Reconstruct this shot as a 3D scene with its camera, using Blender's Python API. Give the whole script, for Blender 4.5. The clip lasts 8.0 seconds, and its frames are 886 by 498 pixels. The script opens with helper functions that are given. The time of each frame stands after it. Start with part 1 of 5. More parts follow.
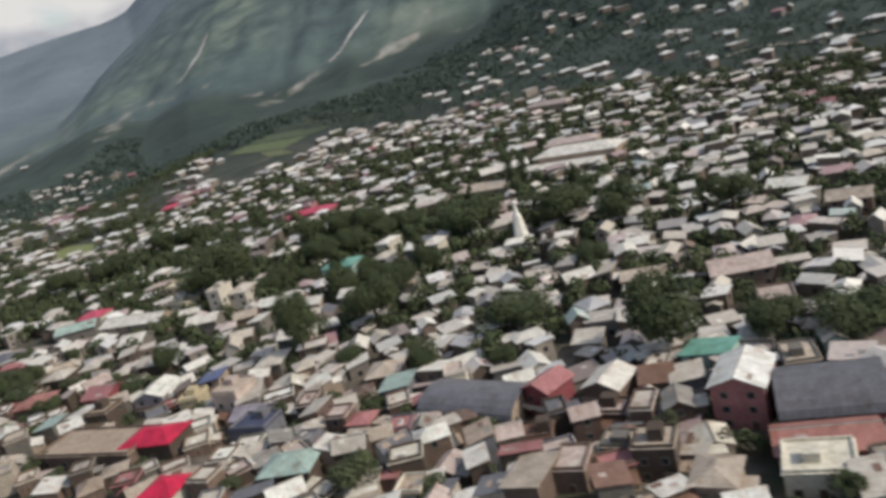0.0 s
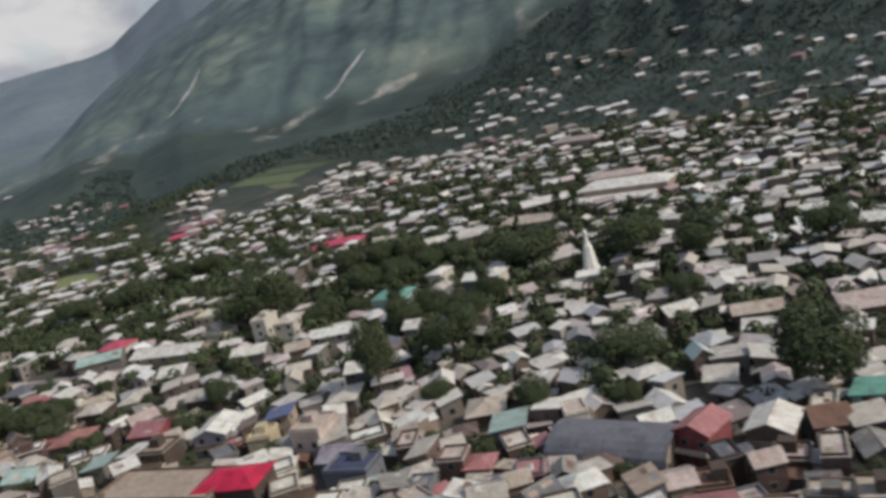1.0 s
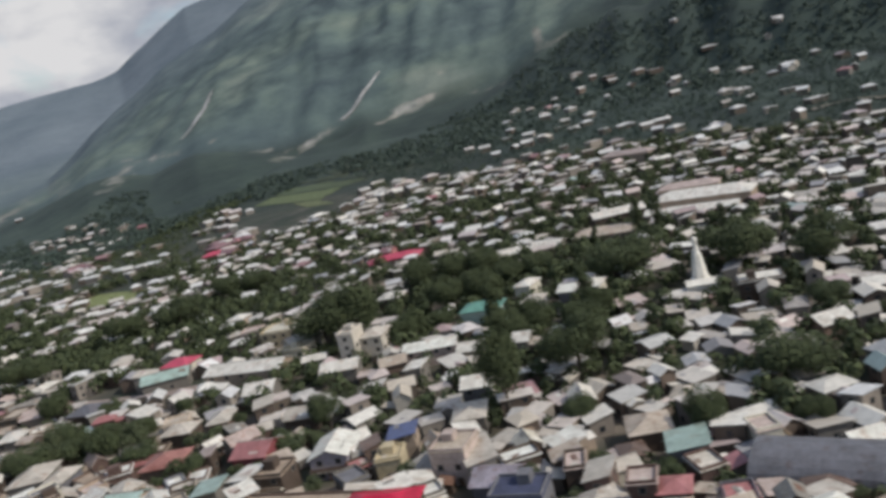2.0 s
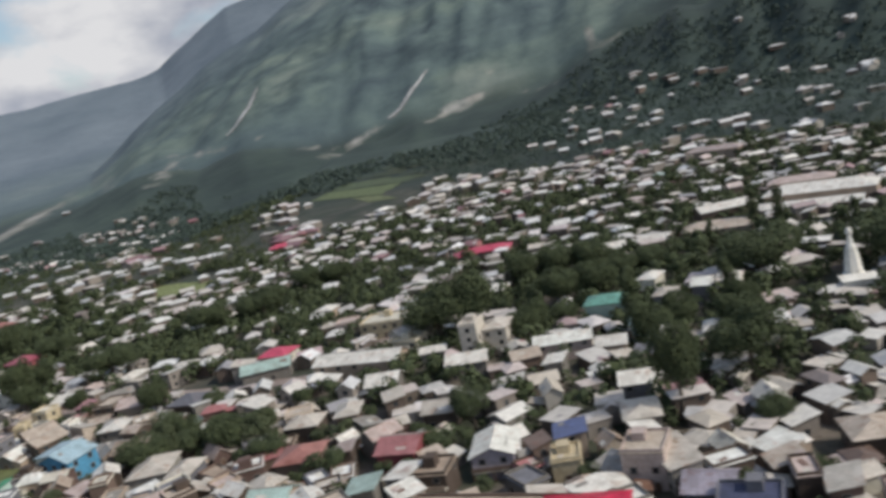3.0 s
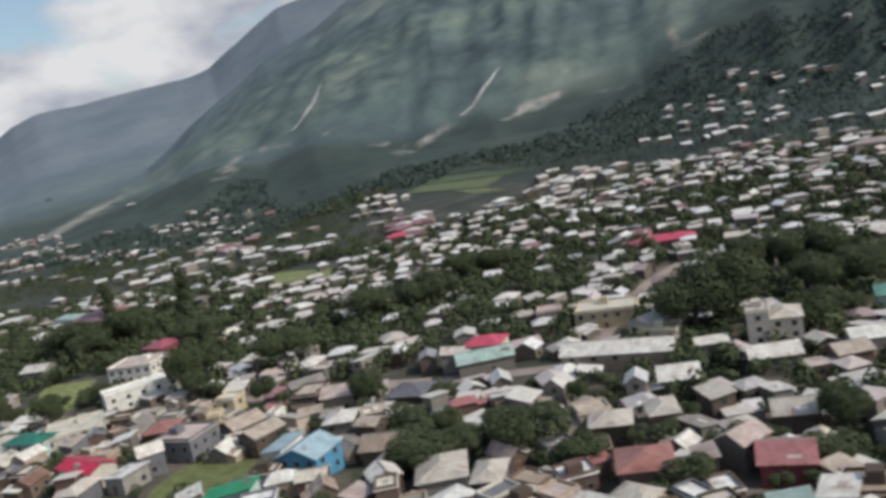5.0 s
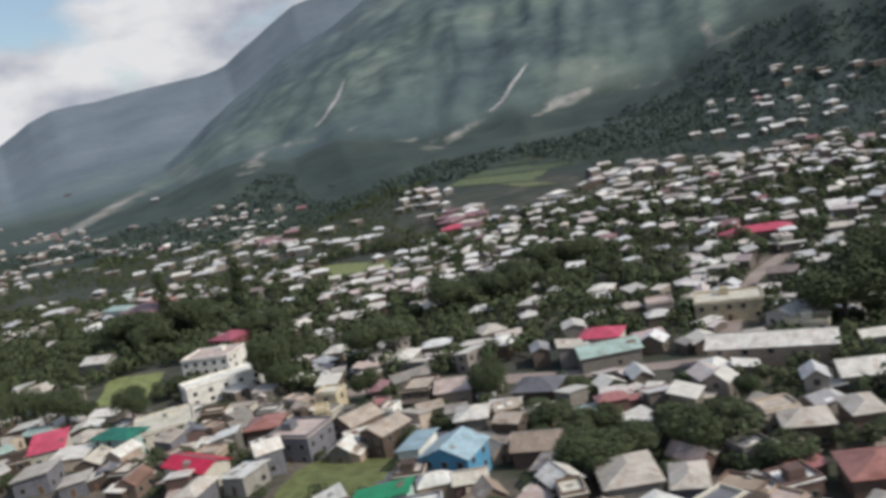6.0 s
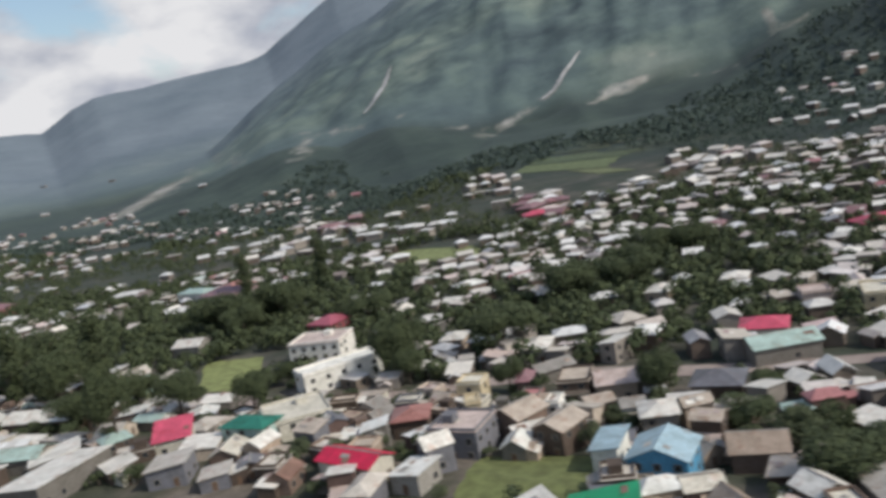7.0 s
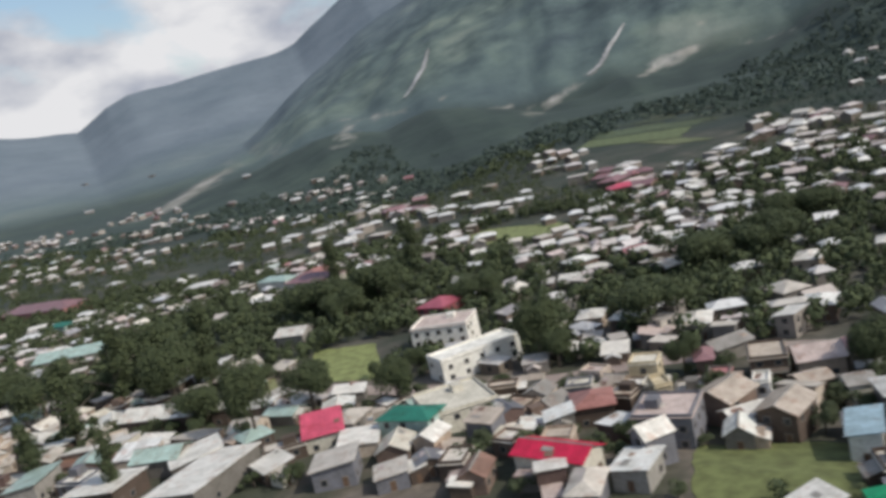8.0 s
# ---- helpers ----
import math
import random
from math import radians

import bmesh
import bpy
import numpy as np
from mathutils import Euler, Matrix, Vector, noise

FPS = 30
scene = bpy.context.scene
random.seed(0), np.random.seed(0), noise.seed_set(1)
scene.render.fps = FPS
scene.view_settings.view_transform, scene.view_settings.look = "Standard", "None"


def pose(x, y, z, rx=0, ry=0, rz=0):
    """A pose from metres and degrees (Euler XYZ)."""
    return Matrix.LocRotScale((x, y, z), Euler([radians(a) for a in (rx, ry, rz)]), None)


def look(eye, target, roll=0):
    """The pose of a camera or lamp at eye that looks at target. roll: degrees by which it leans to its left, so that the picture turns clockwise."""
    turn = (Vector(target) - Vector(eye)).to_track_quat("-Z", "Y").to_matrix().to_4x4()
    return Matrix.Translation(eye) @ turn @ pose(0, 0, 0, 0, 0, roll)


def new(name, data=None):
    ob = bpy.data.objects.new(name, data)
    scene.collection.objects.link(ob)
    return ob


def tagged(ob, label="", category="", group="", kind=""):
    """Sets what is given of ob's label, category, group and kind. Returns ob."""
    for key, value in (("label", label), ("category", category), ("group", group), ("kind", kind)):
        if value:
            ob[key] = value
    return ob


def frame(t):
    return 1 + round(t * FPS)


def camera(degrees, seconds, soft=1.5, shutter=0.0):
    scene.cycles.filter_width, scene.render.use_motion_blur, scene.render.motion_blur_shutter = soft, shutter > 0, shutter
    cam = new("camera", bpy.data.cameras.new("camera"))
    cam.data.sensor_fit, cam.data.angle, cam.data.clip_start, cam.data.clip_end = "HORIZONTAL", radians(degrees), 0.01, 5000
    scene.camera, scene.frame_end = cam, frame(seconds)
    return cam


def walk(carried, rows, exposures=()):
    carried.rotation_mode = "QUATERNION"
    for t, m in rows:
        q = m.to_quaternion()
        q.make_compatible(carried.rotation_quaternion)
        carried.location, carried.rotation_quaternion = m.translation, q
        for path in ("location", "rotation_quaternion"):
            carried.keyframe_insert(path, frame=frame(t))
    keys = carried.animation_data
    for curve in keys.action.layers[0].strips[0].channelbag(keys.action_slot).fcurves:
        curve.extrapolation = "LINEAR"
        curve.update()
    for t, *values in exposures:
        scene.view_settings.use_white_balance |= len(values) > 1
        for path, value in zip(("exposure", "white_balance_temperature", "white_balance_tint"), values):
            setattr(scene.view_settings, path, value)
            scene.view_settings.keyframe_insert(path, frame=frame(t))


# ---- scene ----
# ---------------------------------------------------------------- camera
cam = camera(56.6, 8.0, soft=3.6, shutter=0.4)
METRES, EYE, TILT, LEAN, TURN = 280.0, 72.9, -15.0, 14.7, 0.0
ROWS = [
    (0.0, 0.0, 0.0, 0.0, -0.0, 0.0, 0.0),
    (0.5, -0.0563, 0.0366, -0.0095, -0.7, 1.59, -0.84),
    (1.0, -0.1051, 0.0706, -0.017, -1.75, 3.09, -1.18),
    (1.5, -0.1611, 0.1056, -0.0259, -2.29, 4.21, -0.95),
    (3.0, -0.3151, 0.2037, -0.0519, -0.06, 5.1, -2.5),
    (3.5, -0.371, 0.2366, -0.0611, 0.88, 4.65, -3.27),
    (4.0, -0.4202, 0.2672, -0.0692, 1.57, 4.75, -3.85),
    (4.5, -0.4766, 0.3014, -0.0785, 1.81, 5.3, -4.21),
    (6.0, -0.6331, 0.3937, -0.1056, 2.52, 5.5, -4.85),
    (6.5, -0.6902, 0.4281, -0.1146, 2.96, 5.24, -5.78),
    (7.0, -0.7404, 0.4539, -0.1215, 4.53, 4.74, -5.86),
    (7.5, -0.7978, 0.4842, -0.1296, 6.23, 3.88, -4.88),
    (8.0, -0.848, 0.5105, -0.1367, 6.77, 3.53, -4.01),
]
walk(cam, [(t, pose(0, 0, EYE, TILT, LEAN, TURN) @ pose(METRES * x, METRES * y, METRES * z, 90 + pitch, roll, yaw)) for t, x, y, z, yaw, pitch, roll in ROWS],
     exposures=[(0.0, -0.11, 6700, 9), (1.0, -0.27, 6550, 9.5), (1.5, -0.21, 6500, 9.5), (4.5, -0.10, 6400, 9.5), (8.0, 0.0, 6420, 9.5)])

# ---------------------------------------------------------------- sky and sun
SUN_DIR = Vector((0.74, -0.26, 0.72)).normalized()
world = bpy.data.worlds.new("sky")
scene.world = world
world.use_nodes = True
wn, wl = world.node_tree.nodes, world.node_tree.links
wn.clear()


def make(nodes, kind, **values):
    n = nodes.new(kind)
    for key, value in values.items():
        if key in n.inputs:
            n.inputs[key].default_value = value
    return n


sky = wn.new("ShaderNodeTexSky")
sky.sky_type = "NISHITA"
sky.sun_disc = False
sky.sun_elevation = math.asin(SUN_DIR.z)
sky.sun_rotation = math.atan2(SUN_DIR.x, SUN_DIR.y)
sky.air_density = 1.2
sky.dust_density = 2.0
sky_part = make(wn, "ShaderNodeBackground", Strength=0.14)
wl.new(sky.outputs["Color"], sky_part.inputs["Color"])
coord = wn.new("ShaderNodeTexCoord")
stretch = wn.new("ShaderNodeMapping")
stretch.inputs["Scale"].default_value = (1.0, 1.0, 1.9)
stretch.inputs["Location"].default_value = (0.35, 0.1, 0.0)
wl.new(coord.outputs["Generated"], stretch.inputs["Vector"])
puffs = make(wn, "ShaderNodeTexNoise", Scale=4.2, Detail=7.0, Roughness=0.5, Distortion=0.3)
wl.new(stretch.outputs["Vector"], puffs.inputs["Vector"])
height = wn.new("ShaderNodeSeparateXYZ")
wl.new(coord.outputs["Generated"], height.inputs[0])
bank = wn.new("ShaderNodeMapRange")
for key, value in (("From Min", 0.08), ("From Max", 0.26), ("To Min", 0.16), ("To Max", -0.03)):
    bank.inputs[key].default_value = value
wl.new(height.outputs["Z"], bank.inputs["Value"])
heap = wn.new("ShaderNodeMath")
wl.new(puffs.outputs["Fac"], heap.inputs[0])
wl.new(bank.outputs["Result"], heap.inputs[1])
cover = wn.new("ShaderNodeValToRGB")
cover.color_ramp.elements[0].position, cover.color_ramp.elements[1].position = 0.50, 0.60
wl.new(heap.outputs[0], cover.inputs["Fac"])
belly = make(wn, "ShaderNodeTexNoise", Scale=7.0, Detail=5.0, Roughness=0.5)
wl.new(stretch.outputs["Vector"], belly.inputs["Vector"])
tone = wn.new("ShaderNodeValToRGB")
tone.color_ramp.elements[0].position, tone.color_ramp.elements[1].position = 0.36, 0.58
tone.color_ramp.elements[0].color = (0.46, 0.49, 0.58, 1)
tone.color_ramp.elements[1].color = (0.95, 0.94, 0.95, 1)
wl.new(belly.outputs["Fac"], tone.inputs["Fac"])
cloud = make(wn, "ShaderNodeBackground", Strength=0.84)
wl.new(tone.outputs["Color"], cloud.inputs["Color"])
blend = wn.new("ShaderNodeMixShader")
wl.new(cover.outputs["Color"], blend.inputs["Fac"])
wl.new(sky_part.outputs[0], blend.inputs[1])
wl.new(cloud.outputs[0], blend.inputs[2])
wout = wn.new("ShaderNodeOutputWorld")
wl.new(blend.outputs[0], wout.inputs["Surface"])

sun_data = bpy.data.lights.new("sun", "SUN")
sun_data.energy, sun_data.angle, sun_data.color = 3.25, radians(0.6), (1.0, 0.945, 0.865)
sun = new("sun", sun_data)
sun.matrix_world = look(SUN_DIR * 500, (0, 0, 0))


# ---------------------------------------------------------------- materials
def shader(name, rough=0.8, metal=0.0):
    m = bpy.data.materials.new(name)
    m.use_nodes = True
    b = m.node_tree.nodes["Principled BSDF"]
    b.inputs["Roughness"].default_value = rough
    b.inputs["Metallic"].default_value = metal
    return m, m.node_tree.nodes, m.node_tree.links, b


def noise_node(n, l, scale, detail=4.0, coord_out=None, rough=0.55):
    t = make(n, "ShaderNodeTexNoise", Scale=scale, Detail=detail, Roughness=rough)
    if coord_out is None:
        g = n.new("ShaderNodeNewGeometry")
        coord_out = g.outputs["Position"]
    l.new(coord_out, t.inputs["Vector"])
    return t.outputs["Fac"]


def ramp(n, l, fac, stops):
    r = n.new("ShaderNodeValToRGB")
    while len(r.color_ramp.elements) < len(stops):
        r.color_ramp.elements.new(0.5)
    for e, (p, c) in zip(r.color_ramp.elements, stops):
        e.position, e.color = p, (*c, 1)
    l.new(fac, r.inputs["Fac"])
    return r.outputs["Color"]


def mix(n, l, kind, fac, a, b):
    x = n.new("ShaderNodeMix")
    x.data_type, x.blend_type = "RGBA", kind
    for sock, v in ((x.inputs["Factor"], fac), (x.inputs["A"], a), (x.inputs["B"], b)):
        if isinstance(v, (float, int)):
            sock.default_value = v
        elif isinstance(v, tuple):
            sock.default_value = (*v, 1)
        else:
            l.new(v, sock)
    return x.outputs["Result"]


def bump(n, l, b, fac, strength, dist):
    k = make(n, "ShaderNodeBump", Strength=strength, Distance=dist)
    l.new(fac, k.inputs["Height"])
    l.new(k.outputs["Normal"], b.inputs["Normal"])


def tinted(name, rough, streak, grime, metal=0.0):
    """Painted or weathered surface in the object's own colour, with stains at two scales."""
    m, n, l, b = shader(name, rough, metal)
    info = n.new("ShaderNodeObjectInfo")
    big = noise_node(n, l, 0.35, 3)
    fine = noise_node(n, l, streak, 5)
    c = mix(n, l, "MULTIPLY", 1.0, info.outputs["Color"], ramp(n, l, big, [(0.3, (grime, grime, grime * 0.97)), (0.65, (1, 1, 1))]))
    c = mix(n, l, "MULTIPLY", 0.8, c, ramp(n, l, fine, [(0.35, (0.72, 0.7, 0.67)), (0.6, (1, 1, 1))]))
    l.new(c, b.inputs["Base Color"])
    bump(n, l, b, fine, 0.3, 0.05)
    return m


def plain(name, colours, scale, rough=0.85, bump_d=0.05, scale2=None):
    m, n, l, b = shader(name, rough)
    k = len(colours) - 1
    c = ramp(n, l, noise_node(n, l, scale, 5), [(0.3 + 0.4 * i / k, col) for i, col in enumerate(colours)])
    f2 = noise_node(n, l, scale2 or scale * 7, 4)
    c = mix(n, l, "MULTIPLY", 0.7, c, ramp(n, l, f2, [(0.3, (0.6, 0.6, 0.6)), (0.65, (1, 1, 1))]))
    l.new(c, b.inputs["Base Color"])
    bump(n, l, b, f2, 0.4, bump_d)
    return m


def island_mat(name, stops, rough=0.8):
    m, n, l, b = shader(name, rough)
    g = n.new("ShaderNodeNewGeometry")
    c = ramp(n, l, g.outputs["Random Per Island"], stops)
    f = noise_node(n, l, 0.6, 4)
    c = mix(n, l, "MULTIPLY", 0.6, c, ramp(n, l, f, [(0.35, (0.65, 0.65, 0.65)), (0.62, (1, 1, 1))]))
    l.new(c, b.inputs["Base Color"])
    return m


def sheet_metal(name):
    """Corrugated sheets laid in courses, each weathered in its own way."""
    m = tinted(name, 0.42, 2.2, 0.72)
    n, l = m.node_tree.nodes, m.node_tree.links
    b = n["Principled BSDF"]
    own = n.new("ShaderNodeTexCoord")
    info = n.new("ShaderNodeObjectInfo")
    shift = n.new("ShaderNodeVectorMath")
    shift.operation = "MULTIPLY_ADD"
    l.new(info.outputs["Random"], shift.inputs[0])
    shift.inputs[1].default_value = (71.0, 37.0, 0.0)
    l.new(own.outputs["Object"], shift.inputs[2])
    lay = make(n, "ShaderNodeTexBrick", Scale=1.0, Bias=0.3)
    lay.inputs["Color1"].default_value = (0.60, 0.55, 0.52, 1)
    lay.inputs["Color2"].default_value = (1.0, 1.0, 1.0, 1)
    lay.inputs["Mortar"].default_value = (0.45, 0.42, 0.40, 1)
    lay.inputs["Mortar Size"].default_value = 0.03
    lay.inputs["Brick Width"].default_value = 2.3
    lay.inputs["Row Height"].default_value = 1.05
    l.new(shift.outputs[0], lay.inputs["Vector"])
    before = b.inputs["Base Color"].links[0].from_socket
    rust = ramp(n, l, noise_node(n, l, 0.5, 6), [(0.56, (1, 1, 1)), (0.66, (0.72, 0.55, 0.47))])
    c = mix(n, l, "MULTIPLY", 0.55, before, lay.outputs["Color"])
    c = mix(n, l, "MULTIPLY", 0.7, c, rust)
    l.new(c, b.inputs["Base Color"])
    return m


ROOF = sheet_metal("sheet_roof")
WALL = tinted("plaster_wall", 0.85, 1.5, 0.78)
FLAT = tinted("flat_roof", 0.9, 1.2, 0.7)
GLASS, gn, gl, gb = shader("window_glass", 0.12)
gb.inputs["Base Color"].default_value = (0.03, 0.035, 0.04, 1)
FRAME = plain("window_frame_paint", [(0.20, 0.17, 0.14), (0.32, 0.29, 0.25)], 2.0)
WOOD = plain("door_wood", [(0.10, 0.06, 0.04), (0.2, 0.12, 0.07)], 3.0)
BARK = plain("bark", [(0.06, 0.05, 0.04), (0.14, 0.11, 0.08)], 3.0)
LEAF = island_mat("leaves", [(0.0, (0.046, 0.062, 0.027)), (0.5, (0.058, 0.076, 0.032)), (1.0, (0.078, 0.096, 0.038))], 0.95)
LEAF_LIGHT = island_mat("light_leaves", [(0.0, (0.060, 0.076, 0.036)), (0.5, (0.074, 0.092, 0.042)), (1.0, (0.098, 0.112, 0.052))], 0.9)
DIRT = plain("packed_dirt", [(0.20, 0.17, 0.13), (0.30, 0.26, 0.21), (0.36, 0.32, 0.27)], 0.12, 0.95, 0.05, 1.5)
ROCK = plain("bare_scree", [(0.18, 0.18, 0.165), (0.36, 0.355, 0.34), (0.52, 0.51, 0.49)], 0.02, 0.95, 1.0, 0.2)


# ---------------------------------------------------------------- ground: one sheet, town plain and mountains
CX, CY = -124.0, 64.0


def table(a, rows):
    return float(np.interp(a, [r[0] for r in rows], [r[1] for r in rows]))


# crest of the wooded foothill by bearing: its distance, its height
HILL_R = [(-40, 1750), (-30, 1650), (-24, 1550), (-18, 1450), (-10, 1310), (10, 1260), (30, 1150), (180, 1100)]
HILL = [(-40, -4), (-34, -2), (-30.5, 4), (-28, 18), (-24.3, 34), (-20.8, 66), (-19, 64), (-16.5, 56), (-13.3, 71), (-9.8, 53), (-6.5, 32), (-4, 40), (-1.3, 55), (1.7, 52), (5.5, 60), (9, 67), (11.5, 104), (13.2, 112), (16.3, 124), (25, 150), (40, 160), (180, 60)]
# skylines of the near and the far mountain by bearing
NEAR_TOP = [(-40, -4), (-33, 8), (-30.4, 30), (-28.3, 55), (-25.8, 73), (-23.6, 92), (-22, 137), (-20.2, 196), (-18.1, 251), (-14.7, 339), (-11, 400), (-8.9, 452), (-5, 535), (4, 612), (30, 635), (60, 590), (180, 320)]
FAR_EL = [(-180, 4), (-60, 5), (-44, 4.6), (-37, 4.3), (-32.3, 3.7), (-30.4, 4.9), (-29, 5.4), (-25, 5.8), (-20, 6.2), (-18, 6.6), (-16.6, 7.5), (-14.6, 8.6), (-13, 9.5), (-9, 10.6), (0, 11), (30, 12), (180, 5)]
NEAR_R, FAR_R = 2500.0, 3900.0


def edge(x):
    """Northing of the nearest ground that the flight looks down on."""
    return 114 - 0.58 * x if x > -279 else 276 - 0.22 * (x + 279)


# northing of the town's edge, by easting
LIMIT = [(-900, 1050), (-640, 880), (-560, 860), (-458, 820), (-345, 800), (-320, 900), (-260, 880), (-200, 790), (-120, 730), (-60, 690), (-12, 660), (50, 640), (114, 540), (200, 450), (300, 430)]


def hill_reach(x, y):
    """How far up the foothill a place lies: 0 at its foot, 1 on its crest."""
    r = math.hypot(x - CX, y - CY)
    rc = table(math.degrees(math.atan2(x - CX, y - CY)), HILL_R)
    return (r - 0.68 * rc) / (0.32 * rc)


def ground_z(x, y):
    dx, dy = x - CX, y - CY
    r = math.hypot(dx, dy)
    a = math.degrees(math.atan2(dx, dy))
    s = y + 0.6 * x - 405
    rise = 40 * math.log1p(math.exp(s / 40)) if s < 800 else s
    near = max(0.0, y - edge(x))
    z = -6.2 + 6.0 * math.exp(-near / 32) + 3.0 * math.exp(-((x + 130) ** 2 + (y - 262) ** 2) / 2000) + 0.5 * noise.noise((x * 0.012, y * 0.012, 3.1))
    z += 0.055 * min(rise, 650) * min(1.0, max(0.0, (x + 420) / 150)) - 1.0 * min(1.0, max(0.0, (-x - 300) / 120))
    rc, crest = table(a, HILL_R), table(a, HILL) + 4.5
    u = (r - 0.68 * rc) / (0.32 * rc)
    if u > 0:
        v = u * u * (3 - 2 * u) if u < 1 else max(0.7, 1 - (u - 1) * 1.2)
        z = max(z, -4.5 + crest * v + crest * 0.14 * min(1.0, u) * max(0.0, 1 - abs(u - 0.6)) * noise.noise((a * 0.5, r * 0.004, 2.2)))
    start = rc * 0.97
    if r > start:
        top = table(a, NEAR_TOP)
        foot = 0.62 * crest - 4.5
        s = (r - start) / (NEAR_R - start)
        up = foot + (top - foot) * (s ** 0.95 if s <= 1 else max(-0.2, 1 - (s - 1) * 0.9))
        lean = a - (r - 1300) * 0.009 + 3.2 * noise.noise((x * 0.0013, y * 0.0013, 6.0))
        spur = 1 - 2.4 * abs(noise.noise((lean * 0.13, r * 0.0006, 5.0))) + 0.35 * (1 - 2.4 * abs(noise.noise((lean * 0.31, r * 0.0014, 9.0))))
        crag = noise.noise((lean * 0.6, r * 0.005, 3.0)) + 0.8 * noise.noise((x * 0.008, y * 0.007, 3.0)) + 0.4 * noise.noise((x * 0.02, y * 0.018, 1.0))
        body = min(1.0, s * 3) * (1 - 0.8 * min(1.0, s) ** 2) * min(1.0, max(0.0, top) / 200)
        z = max(z, up + (spur * 21 - 9 + crag * 13) * body)
    if r > 1700.0:
        top = FAR_R * math.tan(radians(table(a, FAR_EL))) + 58
        s = (r - 1700.0) / (FAR_R - 1700.0)
        up = top * (s ** 1.5 if s <= 1 else 1 - (s - 1) * 1.2)
        gully = noise.noise((x * 0.0022, y * 0.0016, 15.0)) + 0.5 * noise.noise((x * 0.006, y * 0.004, 19.0))
        z = max(z, up - 6 + gully * 22 * min(1.0, s * 1.6))
    return z


# spurs and fans of bare soil: from, to, half width, strength
BARE_SOIL = [((-174, 1415), (-211, 1391), 9, 0.6), ((-211, 1391), (-258, 1365), 17, 0.6), ((-258, 1365), (-295, 1240), 14, 0.5), ((-258, 1365), (-355, 1372), 11, 0.45),
             ((-134, 1282), (-103, 1364), 11, 0.8), ((-103, 1364), (-49, 1371), 13, 1.0), ((-49, 1371), (11, 1355), 7, 0.55), ((11, 1355), (69, 1259), 6, 0.5),
             ((144, 1408), (135, 1337), 9, 0.9), ((135, 1337), (173, 1322), 11, 0.9), ((173, 1322), (212, 1235), 6, 0.35),
             ((-495, 1497), (-633, 1605), 24, 0.38), ((-610, 1560), (-561, 1300), 28, 0.42), ((-1011, 2112), (-755, 1611), 34, 0.32), ((-1049, 2022), (-964, 1880), 36, 0.32),
             ((-964, 1775), (-925, 1385), 62, 0.85), ((-421, 1459), (-425, 1465), 9, 1.0), ((-18, 1435), (-24, 1437), 9, 1.0)]


def bareness(x, y):
    if y < 480:
        return 0.0
    best = 0.0
    for (ax, ay), (bx, by), w, k in BARE_SOIL:
        dx, dy = bx - ax, by - ay
        u = max(0.0, min(1.0, ((x - ax) * dx + (y - ay) * dy) / (dx * dx + dy * dy)))
        best = max(best, k * max(0.0, 1.25 - math.hypot(x - ax - u * dx, y - ay - u * dy) / w))
    return min(1.0, best)


def ground_mesh():
    az = list(np.arange(-180, -48, 4.0)) + list(np.arange(-48, 40, 0.22)) + list(np.arange(40, 180, 4.0))
    rad = [0.0] + list(np.geomspace(14, 800, 120)) + list(np.arange(815, 2700, 15.0)) + list(np.arange(2720, 4680, 40.0))
    verts, faces = [(CX, CY, ground_z(CX, CY))], []
    for r in rad[1:]:
        for a in az:
            x, y = CX + r * math.sin(radians(a)), CY + r * math.cos(radians(a))
            verts.append((x, y, ground_z(x, y)))
    n = len(az)
    for j in range(n):
        faces.append((0, 1 + (j + 1) % n, 1 + j))
    for i in range(len(rad) - 2):
        for j in range(n):
            k = (j + 1) % n
            faces.append((1 + i * n + j, 1 + i * n + k, 1 + (i + 1) * n + k, 1 + (i + 1) * n + j))
    me = bpy.data.meshes.new("ground")
    me.from_pydata(verts, [], faces)
    built = me.attributes.new("built_up", "FLOAT", "POINT")
    built.data.foreach_set("value", [min(1.0, max(0.0, (table(x, LIMIT) + 40 * noise.noise((x * 0.02, y * 0.02, 4)) - y) / 40 + 0.5)) * min(1.0, max(0.25, (860 - y) / 220)) * (1 - 0.55 * min(1.0, max(0.0, (-x - 110) / 60)) * min(1.0, max(0.0, (y - edge(x) - 60) / 40))) for x, y, z in verts])
    bare = me.attributes.new("bare_soil", "FLOAT", "POINT")
    bare.data.foreach_set("value", [bareness(x, y) for x, y, z in verts])
    wooded, heights = [], []
    for x, y, z in verts:
        a = math.degrees(math.atan2(x - CX, y - CY))
        u = hill_reach(x, y) + 0.07 * noise.noise((x * 0.012, y * 0.012, 8.0)) + 0.1 * noise.noise((x * 0.004, y * 0.004, 1.0))
        upper = 1.02 + 0.06 * max(0.0, a - 8)
        wooded.append(min(1.0, max(0.0, (u + 0.25 + 0.05 * min(9.0, max(0.0, a - 4))) / 0.3)) * min(1.0, max(0.0, (upper - u) / (0.08 + 0.03 * max(0.0, a - 8)))))
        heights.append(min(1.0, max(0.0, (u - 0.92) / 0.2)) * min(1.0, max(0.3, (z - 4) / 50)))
    me.attributes.new("wooded", "FLOAT", "POINT").data.foreach_set("value", wooded)
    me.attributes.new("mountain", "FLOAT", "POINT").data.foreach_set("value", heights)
    me.polygons.foreach_set("use_smooth", [True] * len(me.polygons))
    return me


